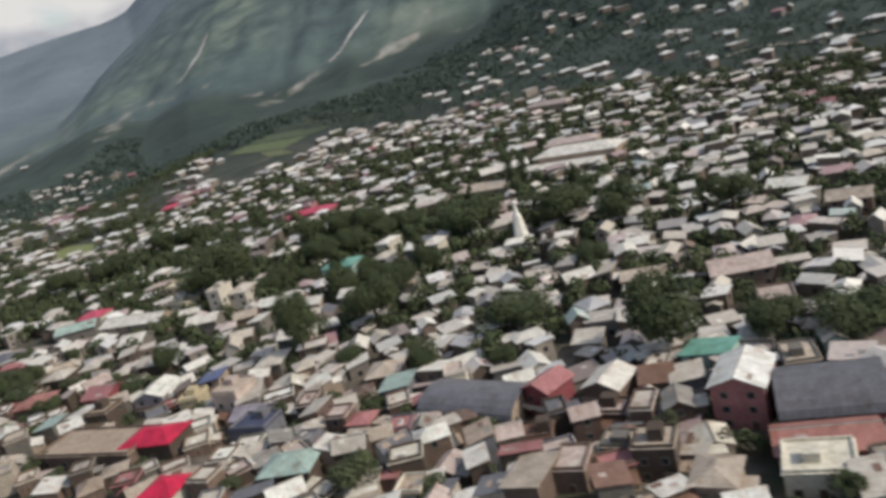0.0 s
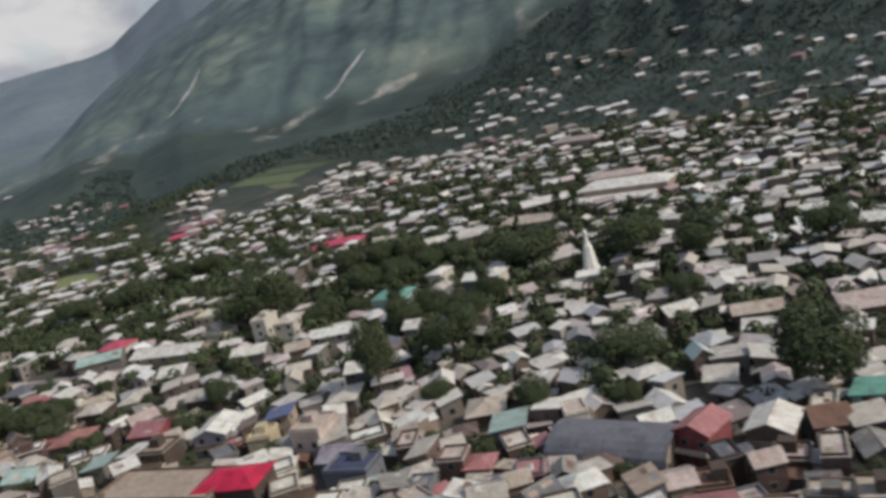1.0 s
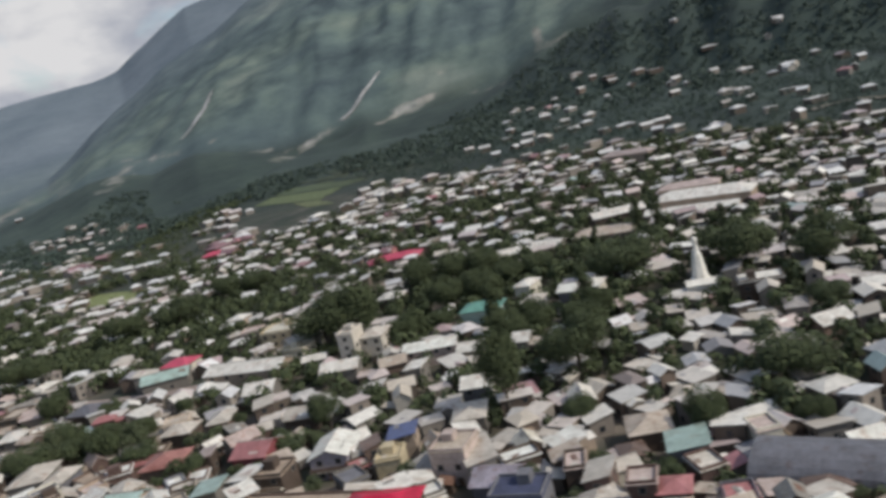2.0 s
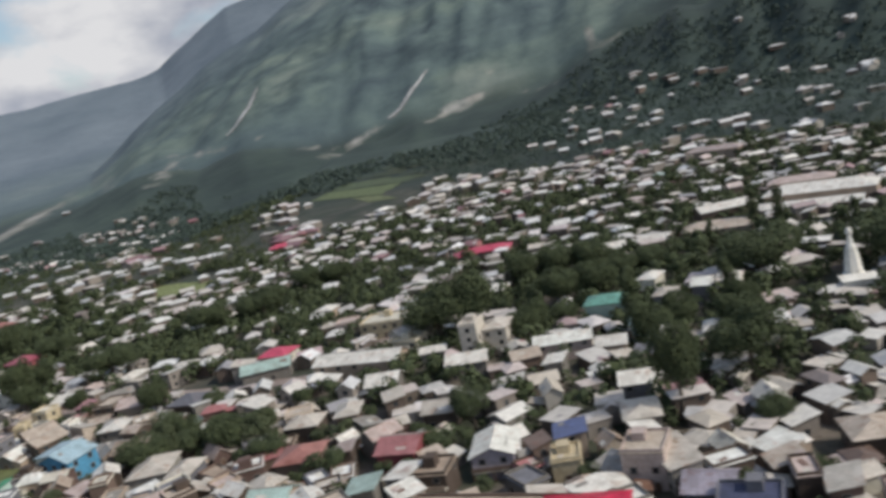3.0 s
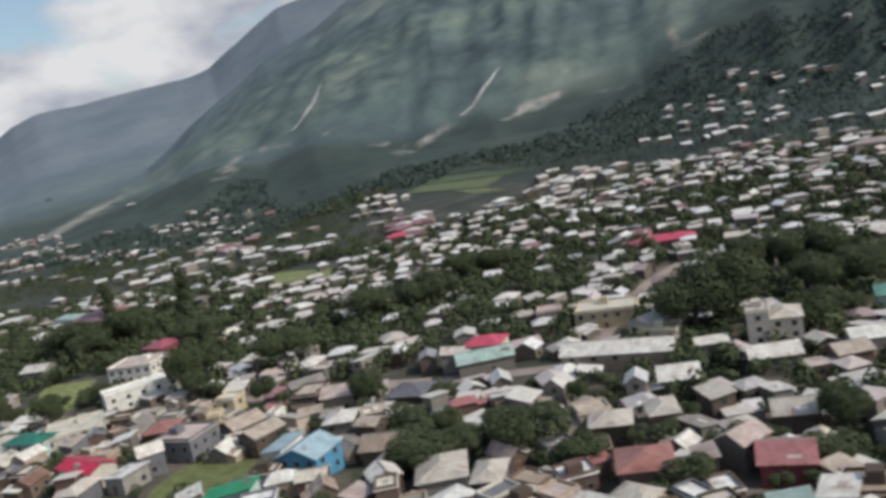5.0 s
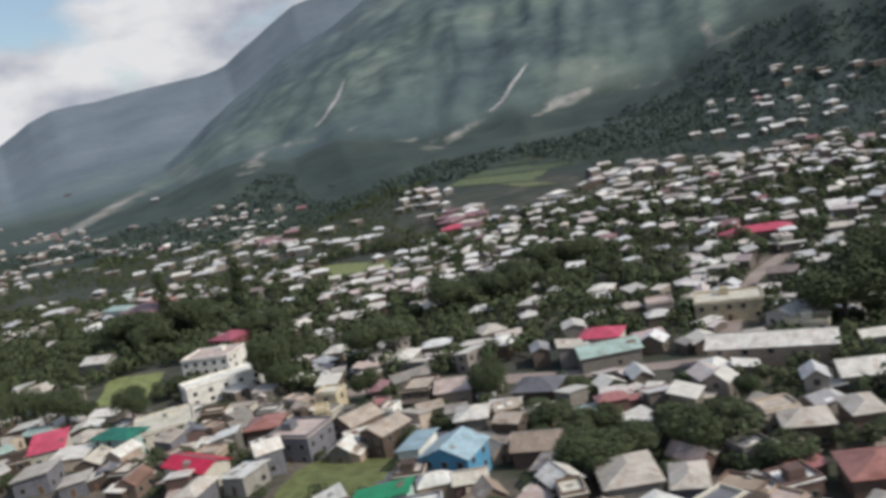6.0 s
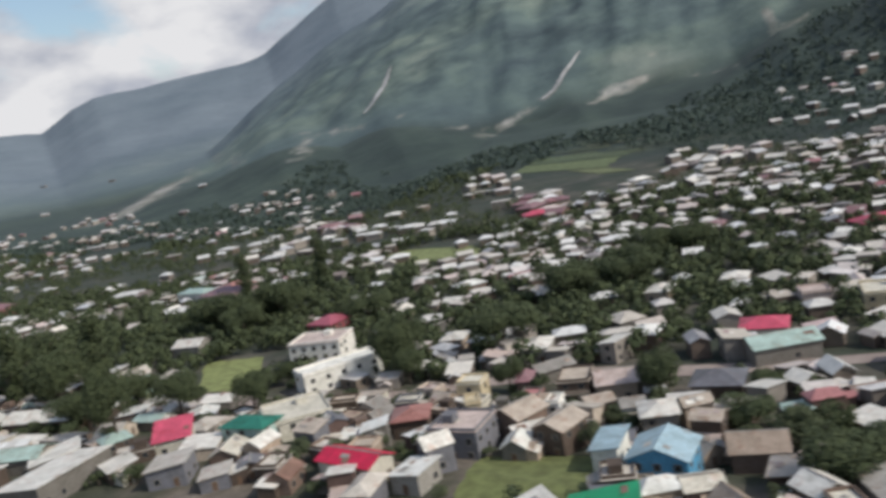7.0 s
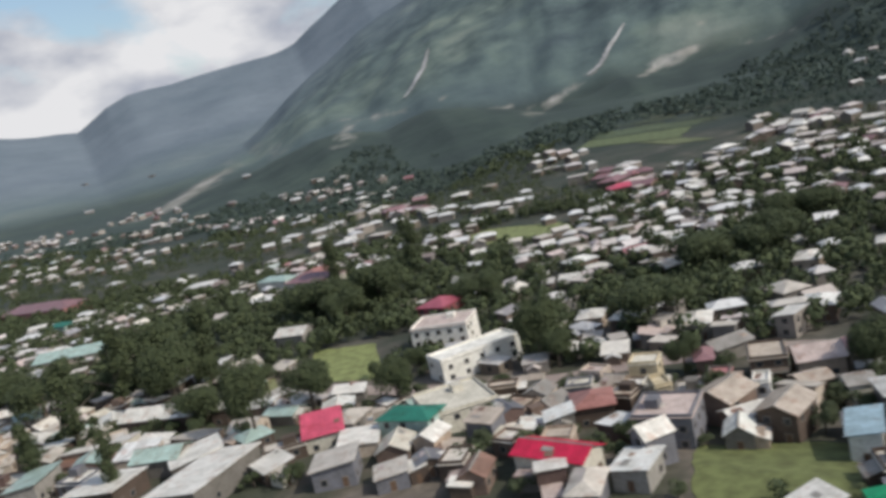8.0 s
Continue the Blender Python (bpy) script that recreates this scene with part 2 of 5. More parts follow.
def ground_material():
    m, n, l, b = shader("ground_soil_and_slopes", 0.95)
    g = n.new("ShaderNodeNewGeometry")
    pos = g.outputs["Position"]
    sep = n.new("ShaderNodeSeparateXYZ")
    l.new(pos, sep.inputs[0])
    town = ramp(n, l, noise_node(n, l, 0.045, 6), [(0.36, (0.036, 0.046, 0.024)), (0.48, (0.062, 0.062, 0.040)), (0.58, (0.125, 0.105, 0.082)), (0.72, (0.26, 0.22, 0.18))])
    green = ramp(n, l, noise_node(n, l, 0.012, 7), [(0.36, (0.016, 0.027, 0.021)), (0.5, (0.021, 0.034, 0.025)), (0.62, (0.034, 0.047, 0.031)), (0.78, (0.09, 0.095, 0.065))])
    cover = n.new("ShaderNodeAttribute")
    cover.attribute_name = "built_up"
    town = mix(n, l, "MIX", cover.outputs["Fac"], green, town)
    # near mountain: greens made paler and bluer, haze put into the colour
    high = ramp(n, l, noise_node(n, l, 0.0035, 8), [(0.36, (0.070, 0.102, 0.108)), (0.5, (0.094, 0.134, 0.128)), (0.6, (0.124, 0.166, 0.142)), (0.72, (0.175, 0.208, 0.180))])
    # far ridge: blue-grey of distance haze painted into the rock colour
    hazy_rock = ramp(n, l, noise_node(n, l, 0.003, 8), [(0.36, (0.118, 0.152, 0.180)), (0.66, (0.165, 0.200, 0.228))])

    def band(lo, hi, wobble):
        k = make(n, "ShaderNodeMath")
        k.operation = "MULTIPLY_ADD"
        l.new(noise_node(n, l, 0.005, 6), k.inputs[0])
        k.inputs[1].default_value = wobble
        l.new(sep.outputs["Z"], k.inputs[2])
        r = n.new("ShaderNodeMapRange")
        r.inputs["From Min"].default_value, r.inputs["From Max"].default_value = lo + wobble / 2, hi + wobble / 2
        l.new(k.outputs[0], r.inputs["Value"])
        return r.outputs["Result"]

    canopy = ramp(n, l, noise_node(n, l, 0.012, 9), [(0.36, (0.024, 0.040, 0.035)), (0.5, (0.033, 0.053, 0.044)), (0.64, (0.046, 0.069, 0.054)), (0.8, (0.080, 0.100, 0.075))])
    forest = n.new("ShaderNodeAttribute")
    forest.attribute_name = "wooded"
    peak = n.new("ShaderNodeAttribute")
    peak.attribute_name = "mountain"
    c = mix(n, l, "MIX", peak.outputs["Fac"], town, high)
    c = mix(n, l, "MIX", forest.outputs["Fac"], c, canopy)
    # painted haze comes in between 2050 and 2800 m off
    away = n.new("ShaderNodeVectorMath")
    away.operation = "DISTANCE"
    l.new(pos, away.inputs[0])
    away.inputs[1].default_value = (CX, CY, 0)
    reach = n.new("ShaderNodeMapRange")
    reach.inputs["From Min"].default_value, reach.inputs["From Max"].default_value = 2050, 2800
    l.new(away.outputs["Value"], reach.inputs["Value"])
    c = mix(n, l, "MIX", reach.outputs["Result"], c, hazy_rock)
    bare = n.new("ShaderNodeAttribute")
    bare.attribute_name = "bare_soil"
    patchy = n.new("ShaderNodeMath")
    patchy.operation = "MULTIPLY_ADD"
    l.new(noise_node(n, l, 0.035, 7), patchy.inputs[0])
    patchy.inputs[1].default_value = 2.2
    l.new(bare.outputs["Fac"], patchy.inputs[2])
    shown = n.new("ShaderNodeMapRange")
    shown.inputs["From Min"].default_value, shown.inputs["From Max"].default_value = 1.35, 2.1
    l.new(patchy.outputs[0], shown.inputs["Value"])
    earth = ramp(n, l, noise_node(n, l, 0.02, 6), [(0.35, (0.16, 0.16, 0.13)), (0.5, (0.26, 0.25, 0.215)), (0.65, (0.38, 0.365, 0.33))])
    limit = n.new("ShaderNodeMath")
    limit.operation = "MULTIPLY"
    l.new(shown.outputs["Result"], limit.inputs[0])
    l.new(ramp(n, l, bare.outputs["Fac"], [(0.02, (0, 0, 0)), (0.25, (1, 1, 1))]), limit.inputs[1])
    c = mix(n, l, "MIX", limit.outputs[0], c, earth)
    scrub = ramp(n, l, noise_node(n, l, 0.014, 8, None, 0.6), [(0.36, (0.60, 0.63, 0.66)), (0.5, (0.94, 0.94, 0.94)), (0.64, (1.14, 1.12, 1.07))])
    # scrub mottling weakens far off, part of the painted haze
    nearer = n.new("ShaderNodeMath")
    nearer.operation = "MULTIPLY_ADD"
    l.new(reach.outputs["Result"], nearer.inputs[0])
    nearer.inputs[1].default_value, nearer.inputs[2].default_value = -0.8, 1.0
    spread = n.new("ShaderNodeMath")
    spread.operation = "MULTIPLY"
    l.new(band(40, 140, 60), spread.inputs[0])
    l.new(nearer.outputs[0], spread.inputs[1])
    c = mix(n, l, "MULTIPLY", spread.outputs[0], c, scrub)
    fine = noise_node(n, l, 0.5, 5)
    c = mix(n, l, "MULTIPLY", 0.7, c, ramp(n, l, fine, [(0.3, (0.6, 0.6, 0.6)), (0.65, (1, 1, 1))]))
    l.new(c, b.inputs["Base Color"])
    bump(n, l, b, noise_node(n, l, 0.03, 8), 0.5, 6.0)
    return m


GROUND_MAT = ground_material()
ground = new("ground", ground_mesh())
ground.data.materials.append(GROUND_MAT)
tagged(ground, "valley floor of soil and grass rising into mountain slopes", "ground", kind="structure")


# ---------------------------------------------------------------- mesh tools
class Mesh:
    def __init__(self):
        self.v, self.f, self.m = [], [], []

    def face(self, pts, mat=0):
        k = len(self.v)
        self.v += [tuple(p) for p in pts]
        self.f.append(tuple(range(k, k + len(pts))))
        self.m.append(mat)

    def prism(self, poly, lift, mat=0):
        """A solid between a polygon and its copy moved by lift."""
        k, n = len(self.v), len(poly)
        self.v += [tuple(p) for p in poly] + [(p[0] + lift[0], p[1] + lift[1], p[2] + lift[2]) for p in poly]
        self.f.append(tuple(range(k + n - 1, k - 1, -1)))
        self.f.append(tuple(range(k + n, k + 2 * n)))
        for i in range(n):
            j = (i + 1) % n
            self.f.append((k + i, k + j, k + n + j, k + n + i))
        self.m += [mat] * (n + 2)

    def box(self, x0, x1, y0, y1, z0, z1, mat=0):
        self.prism([(x0, y0, z0), (x1, y0, z0), (x1, y1, z0), (x0, y1, z0)], (0, 0, z1 - z0), mat)

    def data(self, name, mats):
        me = bpy.data.meshes.new(name)
        me.from_pydata(self.v, [], self.f)
        for m in mats:
            me.materials.append(m)
        if len(mats) > 1:
            me.polygons.foreach_set("material_index", self.m)
        return me


def part(name, data, parent, m=None, colour=None, label=""):
    ob = new(name, data)
    ob.parent = parent
    if m is not None:
        ob.matrix_basis = m
    if colour:
        ob.color = (*colour, 1)
    if label:
        ob["label"] = label
    return ob


# ---------------------------------------------------------------- roads, meadows, fields and bare slopes, laid over the ground
LAID = tinted("laid_turf_and_soil", 0.95, 0.35, 0.7)


def sheet(name, rows, lift, mats, label, category, kind="", colour=None, group=""):
    """A draped strip: rows of points across it."""
    k = Mesh()
    n = len(rows[0])
    k.v = [(x, y, ground_z(x, y) + lift) for row in rows for x, y in row]
    k.f = [(i * n + j, (i + 1) * n + j, (i + 1) * n + j + 1, i * n + j + 1) for i in range(len(rows) - 1) for j in range(n - 1)]
    k.m = [0] * len(k.f)
    ob = new(name, k.data(name, mats))
    if colour:
        ob.color = (*colour, 1)
    return tagged(ob, label, category, group, kind)


def meadow(name, a, b, c, d, colour, label, lift=0.12, rough=0.06, n=14, group="", category="grass"):
    """A draped field between four corners, with an uneven border."""
    rows = []
    for i in range(n + 1):
        row = []
        for j in range(n + 1):
            u, v = i / n, j / n
            u += rough * noise.noise((v * 5, a[0] * 0.1, u * 2)) * (1 if i in (0, n) else 0.4)
            v += rough * noise.noise((u * 5, a[1] * 0.1, v * 2)) * (1 if j in (0, n) else 0.4)
            row.append(tuple((1 - u) * ((1 - v) * a[q] + v * b[q]) + u * ((1 - v) * d[q] + v * c[q]) for q in (0, 1)))
        rows.append(row)
    return sheet(name, rows, lift, [LAID], label, category, "structure", colour, group)


def ribbon(name, pts, widths, mat, label, category, lift=0.1, ragged=0.0, steps=8):
    """A strip along a bent line, with a width at each bend."""
    rows = []
    total = (len(pts) - 1) * steps
    for i in range(total + 1):
        s = min(i / steps, len(pts) - 1 - 1e-6)
        k, f = int(s), s - int(s)
        p0, p1, p2, p3 = (pts[max(0, min(len(pts) - 1, k + o))] for o in (-1, 0, 1, 2))
        c = [0.5 * (2 * p1[q] + (p2[q] - p0[q]) * f + (2 * p0[q] - 5 * p1[q] + 4 * p2[q] - p3[q]) * f * f + (3 * p1[q] - p0[q] - 3 * p2[q] + p3[q]) * f ** 3) for q in (0, 1)]
        dx, dy = p2[0] - p1[0], p2[1] - p1[1]
        q = math.hypot(dx, dy)
        w = widths[k] * (1 - f) + widths[k + 1] * f
        left = w * (0.5 + ragged * noise.noise((i * 0.6, pts[0][0], 1.0)))
        right = w * (0.5 + ragged * noise.noise((i * 0.6, pts[0][0], 7.0)))
        rows.append([(c[0] - dy / q * left * (1 - 2 * e) if e < 0.5 else c[0] + dy / q * right * (2 * e - 1), c[1] + dx / q * left * (1 - 2 * e) if e < 0.5 else c[1] - dx / q * right * (2 * e - 1)) for e in (0, 0.25, 0.5, 0.75, 1)])
    return sheet(name, rows, lift, [mat], label, category, "structure")


STREET = plain("dusty_street", [(0.22, 0.17, 0.15), (0.30, 0.24, 0.21), (0.36, 0.30, 0.26)], 0.1, 0.95, 0.02, 1.2)
ribbon("road", [(-327, 340), (-295, 322), (-262, 315), (-240, 317), (-213, 314), (-188, 305), (-160, 297), (-142, 292)], [6, 7, 7, 7, 8, 8, 7, 6], STREET, "dusty pinkish grey street between rows of houses", "road", 0.14)
ribbon("road", [(-143, 291), (-139, 304), (-129, 333), (-114, 369), (-94, 398), (-72, 422)], [5, 5, 5.5, 5.5, 5, 4], STREET, "pale dusty lane curving up between houses", "road", 0.15)
ribbon("road", [(175, 553), (197, 552), (219, 517), (249, 489)], [5, 6, 6, 6], DIRT, "pale dirt road along the foot of the slope", "road", 1.2)
meadow("playing_field", (-343, 385), (-321, 380), (-308, 338), (-331, 346), (0.22, 0.25, 0.09), "mown yellow-green playing field among trees and houses", 0.13)
meadow("meadow", (-237, 263), (-214, 258), (-217, 234), (-240, 241), (0.14, 0.16, 0.055), "rough green meadow below the brown houses", 0.13)
meadow("meadow", (-361, 374), (-353, 369), (-328, 317), (-334, 319), (0.24, 0.25, 0.12), "dry yellowish grass strip beside the trees", 0.13)
meadow("field", (-313, 580), (-257, 545), (-247, 506), (-300, 529), (0.20, 0.23, 0.09), "light green field in the middle of the town", 0.2)
meadow("field", (-240, 819), (-228, 850), (-150, 790), (-168, 748), (0.115, 0.145, 0.065), "broad pale green field at the edge of the town", 0.4)
meadow("field", (-226, 855), (-218, 890), (-132, 815), (-146, 795), (0.085, 0.115, 0.060), "long dull green field below the foothill", 0.4)
meadow("field", (-196, 770), (-168, 744), (-150, 705), (-176, 722), (0.135, 0.155, 0.075), "yellowish green field beside the far houses", 0.4)
meadow("field", (-66, 580), (-36, 560), (-56, 505), (-80, 520), (0.18, 0.175, 0.095), "dry tan and green field between the houses", 0.3)

# terraces at the foot of the mountain
terrace = random.Random(21)
for i in range(18):
    y = 850 + i * 11.0 + terrace.uniform(-4, 4)
    x0 = -222 + i * 2 + terrace.uniform(-6, 60)
    x1 = x0 + terrace.uniform(25, 70)
    tilt = -0.56 * (x1 - x0) + terrace.uniform(-4, 4)
    y -= 0.5 * (x0 + 220)
    colour = terrace.choice([(0.055, 0.080, 0.045), (0.095, 0.115, 0.065), (0.050, 0.072, 0.042), (0.105, 0.130, 0.085), (0.13, 0.145, 0.10), (0.060, 0.088, 0.050)])
    deep = terrace.uniform(4, 8)
    meadow("terrace", (x0, y + deep), (x1, y + deep + tilt), (x1, y + tilt), (x0, y), colour, "narrow terraced field at the foot of the mountain", 0.7, 0.03, 10, "terraced fields", "field")

# bare slides and pale slopes on the mountain
BARE = [
    ([(-471, 1757), (-475, 1670), (-488, 1612), (-504, 1560)], [4, 11, 14, 5], 2.5, "narrow pale rockslide running down the mountain"),
    ([(-121, 1514), (-154, 1450), (-174, 1415), (-196, 1402)], [3, 8, 10, 4], 2.0, "narrow pale rockslide widening towards its foot"),
]
for pts, widths, lift, label in BARE:
    ribbon("rockslide", pts, widths, ROCK, label, "rockslide", lift, 0.55, 16)

# ---------------------------------------------------------------- houses
def window_data():
    k = Mesh()
    out, inn = [(-0.5, 0), (0.5, 0), (0.5, 1), (-0.5, 1)], [(-0.42, 0.07), (0.42, 0.07), (0.42, 0.93), (-0.42, 0.93)]
    k.v = [(x, -0.08, z) for x, z in out] + [(x, -0.08, z) for x, z in inn] + [(x, 0.05, z) for x, z in out] + [(x, 0.05, z) for x, z in inn]
    for i in range(4):
        j = (i + 1) % 4
        k.f += [(i, j, 4 + j, 4 + i), (i + 8, j + 8, j, i), (4 + i, 4 + j, 12 + j, 12 + i), (12 + i, 12 + j, 8 + j, 8 + i)]
    pane = Mesh()
    pane.box(-0.42, 0.42, -0.02, 0.03, 0.07, 0.93)
    return k.data("window", [FRAME]), pane.data("pane", [GLASS])


def door_data():
    k = Mesh()
    k.box(-0.43, 0.43, -0.04, 0.05, 0, 0.95)
    return k.data("door", [WOOD])


(WINDOW, PANE), DOOR = window_data(), door_data()

COL = {
    "silver": (0.61, 0.56, 0.49), "white": (0.85, 0.82, 0.75), "grey": (0.32, 0.30, 0.27), "tan": (0.43, 0.34, 0.265), "beige": (0.53, 0.45, 0.37),
    "rust": (0.24, 0.14, 0.10), "red": (0.55, 0.03, 0.06), "crimson": (0.62, 0.02, 0.07), "pink": (0.46, 0.20, 0.20), "salmon": (0.40, 0.185, 0.155),
    "green": (0.02, 0.30, 0.16), "teal": (0.20, 0.45, 0.37), "mint": (0.42, 0.55, 0.50), "blue": (0.10, 0.34, 0.55), "indigo": (0.06, 0.07, 0.13),
    "cream": (0.68, 0.64, 0.54), "slate": (0.18, 0.18, 0.20), "maroon": (0.28, 0.07, 0.08), "brown": (0.20, 0.14, 0.11), "lilac": (0.36, 0.33, 0.38), "yellow": (0.58, 0.49, 0.33), "sky": (0.42, 0.58, 0.66),
    "timber": (0.095, 0.068, 0.052), "stone": (0.185, 0.170, 0.150), "umber": (0.150, 0.095, 0.080), "berry": (0.44, 0.11, 0.15), "rose": (0.60, 0.09, 0.15), "jade": (0.03, 0.20, 0.14), "blush": (0.54, 0.44, 0.40), "emerald": (0.01, 0.36, 0.15), "plum": (0.30, 0.165, 0.175), "cobalt": (0.12, 0.15, 0.30),
}


def roof_solid(kind, w, d, h, rise, over):
    """Roof over walls w by d, eaves at h; the ridge runs along y."""
    k = Mesh()
    a, b, t = w / 2 + over, d / 2 + over, 0.16
    if kind in ("gable", "barrel"):
        if kind == "gable":
            drop = over * rise / (w / 2)
            arc = [(-a, h - drop), (0, h + rise), (a, h - drop)]
        else:
            arc = [(a * math.sin(q), h - 0.1 + rise * (math.cos(q) - math.cos(1.45)) / (1 - math.cos(1.45))) for q in np.linspace(-1.45, 1.45, 11)]
        n = len(arc)
        for y in (-b, b):
            k.v += [(x, y, z) for x, z in arc] + [(x, y, z + t) for x, z in arc]
        m = 2 * n
        for i in range(n - 1):
            k.f += [(i, i + 1, m + i + 1, m + i), (n + i + 1, n + i, m + n + i, m + n + i + 1), (i + 1, i, n + i, n + i + 1), (m + i, m + i + 1, m + n + i + 1, m + n + i)]
        k.f += [(0, m, m + n, n), (m + n - 1, n - 1, 2 * n - 1, m + 2 * n - 1)]
    elif kind == "hip":
        half = max(0.15, b - a * 0.9)
        e, top = h - 0.1, h + rise
        k.v = [(-a, -b, e), (a, -b, e), (a, b, e), (-a, b, e), (-a, -b, e + t), (a, -b, e + t), (a, b, e + t), (-a, b, e + t), (0, -half, top), (0, half, top)]
        k.f = [(3, 2, 1, 0), (0, 1, 5, 4), (1, 2, 6, 5), (2, 3, 7, 6), (3, 0, 4, 7), (4, 5, 8), (5, 6, 9, 8), (6, 7, 9), (7, 4, 8, 9)]
    elif kind == "shed":
        k.prism([(-a, -b, h - 0.1), (a, -b, h + rise), (a, -b, h + rise + t), (-a, -b, h - 0.1 + t)], (0, 2 * b, 0))
    else:
        k.box(-w / 2 - 0.25, w / 2 + 0.25, -d / 2 - 0.25, d / 2 + 0.25, h, h + 0.22)
    k.m = [0] * len(k.f)
    return k


def ridge_solid(d, h, rise, over):
    k = Mesh()
    b = d / 2 + over + 0.05
    k.prism([(-0.22, -b, h + rise + 0.1), (0.22, -b, h + rise + 0.1), (0, -b, h + rise + 0.26)], (0, 2 * b, 0))
    return k


def parapet_solid(w, d, h):
    """A low wall round a flat roof."""
    k = Mesh()
    for z in (h + 0.22, h + 0.75):
        for q in (0, 0.22):
            k.v += [(-w / 2 + q, -d / 2 + q, z), (w / 2 - q, -d / 2 + q, z), (w / 2 - q, d / 2 - q, z), (-w / 2 + q, d / 2 - q, z)]
    for i in range(4):
        j = (i + 1) % 4
        k.f += [(i, j, 8 + j, 8 + i), (4 + j, 4 + i, 12 + i, 12 + j), (8 + i, 8 + j, 12 + j, 12 + i)]
    k.m = [0] * len(k.f)
    return k


def wall_solid(kind, w, d, h, rise):
    k = Mesh()
    if kind == "barrel":
        arc = [(w / 2 * math.sin(q), h + rise * (math.cos(q) - math.cos(1.45)) / (1 - math.cos(1.45))) for q in np.linspace(1.45, -1.45, 9)]
        k.prism([(-w / 2, -d / 2, -1), (w / 2, -d / 2, -1)] + [(x, -d / 2, z) for x, z in arc], (0, d, 0))
    elif kind == "gable":
        k.prism([(-w / 2, -d / 2, -1), (w / 2, -d / 2, -1), (w / 2, -d / 2, h), (0, -d / 2, h + rise), (-w / 2, -d / 2, h)], (0, d, 0))
    elif kind == "shed":
        k.prism([(-w / 2, -d / 2, -1), (w / 2, -d / 2, -1), (w / 2, -d / 2, h + rise * 0.93), (-w / 2, -d / 2, h)], (0, d, 0))
    else:
        k.box(-w / 2, w / 2, -d / 2, d / 2, -1, h)
    return k


def windows_on(thing, w, d, h, rng, all_sides=False):
    floors = max(1, 1 + int((h - 2.4) / 2.7))
    sides = [(0, w, d / 2), (90, d, w / 2), (-90, d, w / 2)] + ([(180, w, d / 2)] if all_sides else [])
    for turn, length, off in sides:
        n = min(5, max(1, int(length / 3.2)))
        for f in range(floors):
            for i in range(n):
                u = (i + 0.5) / n * length - length / 2
                if turn == 0 and f == 0 and i == n // 2:
                    part("door_frame", WINDOW, part("door", DOOR, thing, pose(0, 0, 0, 0, 0, turn) @ pose(u, -off, 0.05) @ Matrix.Diagonal((1.2, 1, 2.1, 1))))
                    continue
                if rng.random() < (0.1 if turn == 0 else 0.4):
                    continue
                part("pane", PANE, part("window", WINDOW, thing, pose(0, 0, 0, 0, 0, turn) @ pose(u, -off, f * 2.7 + 0.9) @ Matrix.Diagonal((1.3, 1, 1.3, 1))))


WORD = {"timber": "dark timber", "stone": "grey stone", "umber": "reddish brown", "silver": "pale grey metal", "white": "bright white metal", "grey": "grey metal", "tan": "tan", "beige": "beige", "rust": "rusty metal", "crimson": "bright red metal", "sky": "pale blue",
        "mint": "pale green", "slate": "dark slate grey", "blush": "pinkish beige", "jade": "dark green", "emerald": "bright green", "plum": "faded plum red", "berry": "berry red", "rose": "rose red", "cobalt": "dull blue"}
FORM = {"gable": "gabled", "hip": "hipped", "shed": "single-pitch", "flat": "flat", "barrel": "barrel-vaulted"}
taken = []


POST = Mesh()
POST.box(-0.11, 0.11, -0.11, 0.11, -1.0, 2.6)
POST = POST.data("post", [WOOD])


def gallery(thing, w, d, rng):
    """An upper gallery on posts along the front."""
    out = rng.uniform(1.0, 1.5)
    k = Mesh()
    k.box(-w / 2, w / 2, -d / 2 - out, -d / 2, 2.6, 2.76)
    part("gallery_floor", k.data("gallery_floor", [WALL]), thing, None, COL["cream"])
    k = Mesh()
    k.box(-w / 2, w / 2, -d / 2 - out, -d / 2 - out + 0.08, 2.76, 3.65)
    part("railing", k.data("railing", [WALL]), thing, None, COL[rng.choice(["cream", "tan", "silver", "brown"])])
    n = max(2, int(w / 3))
    for i in range(n + 1):
        part("post", POST, thing, pose(-w / 2 + 0.15 + i * (w - 0.3) / n, -d / 2 - out + 0.2, 0))


def block(x, y, w, d, yaw):
    """Keep the ground under a building free of others."""
    steps = max(1, math.ceil(max(w, d) / min(w, d)))
    c, q = math.cos(radians(yaw)), math.sin(radians(yaw))
    ux, uy = (c, q) if w > d else (-q, c)
    for i in range(steps):
        u = ((i + 0.5) / steps - 0.5) * max(w, d)
        taken.append((x + ux * u, y + uy * u, 0.5 * min(w, d) + 0.4))


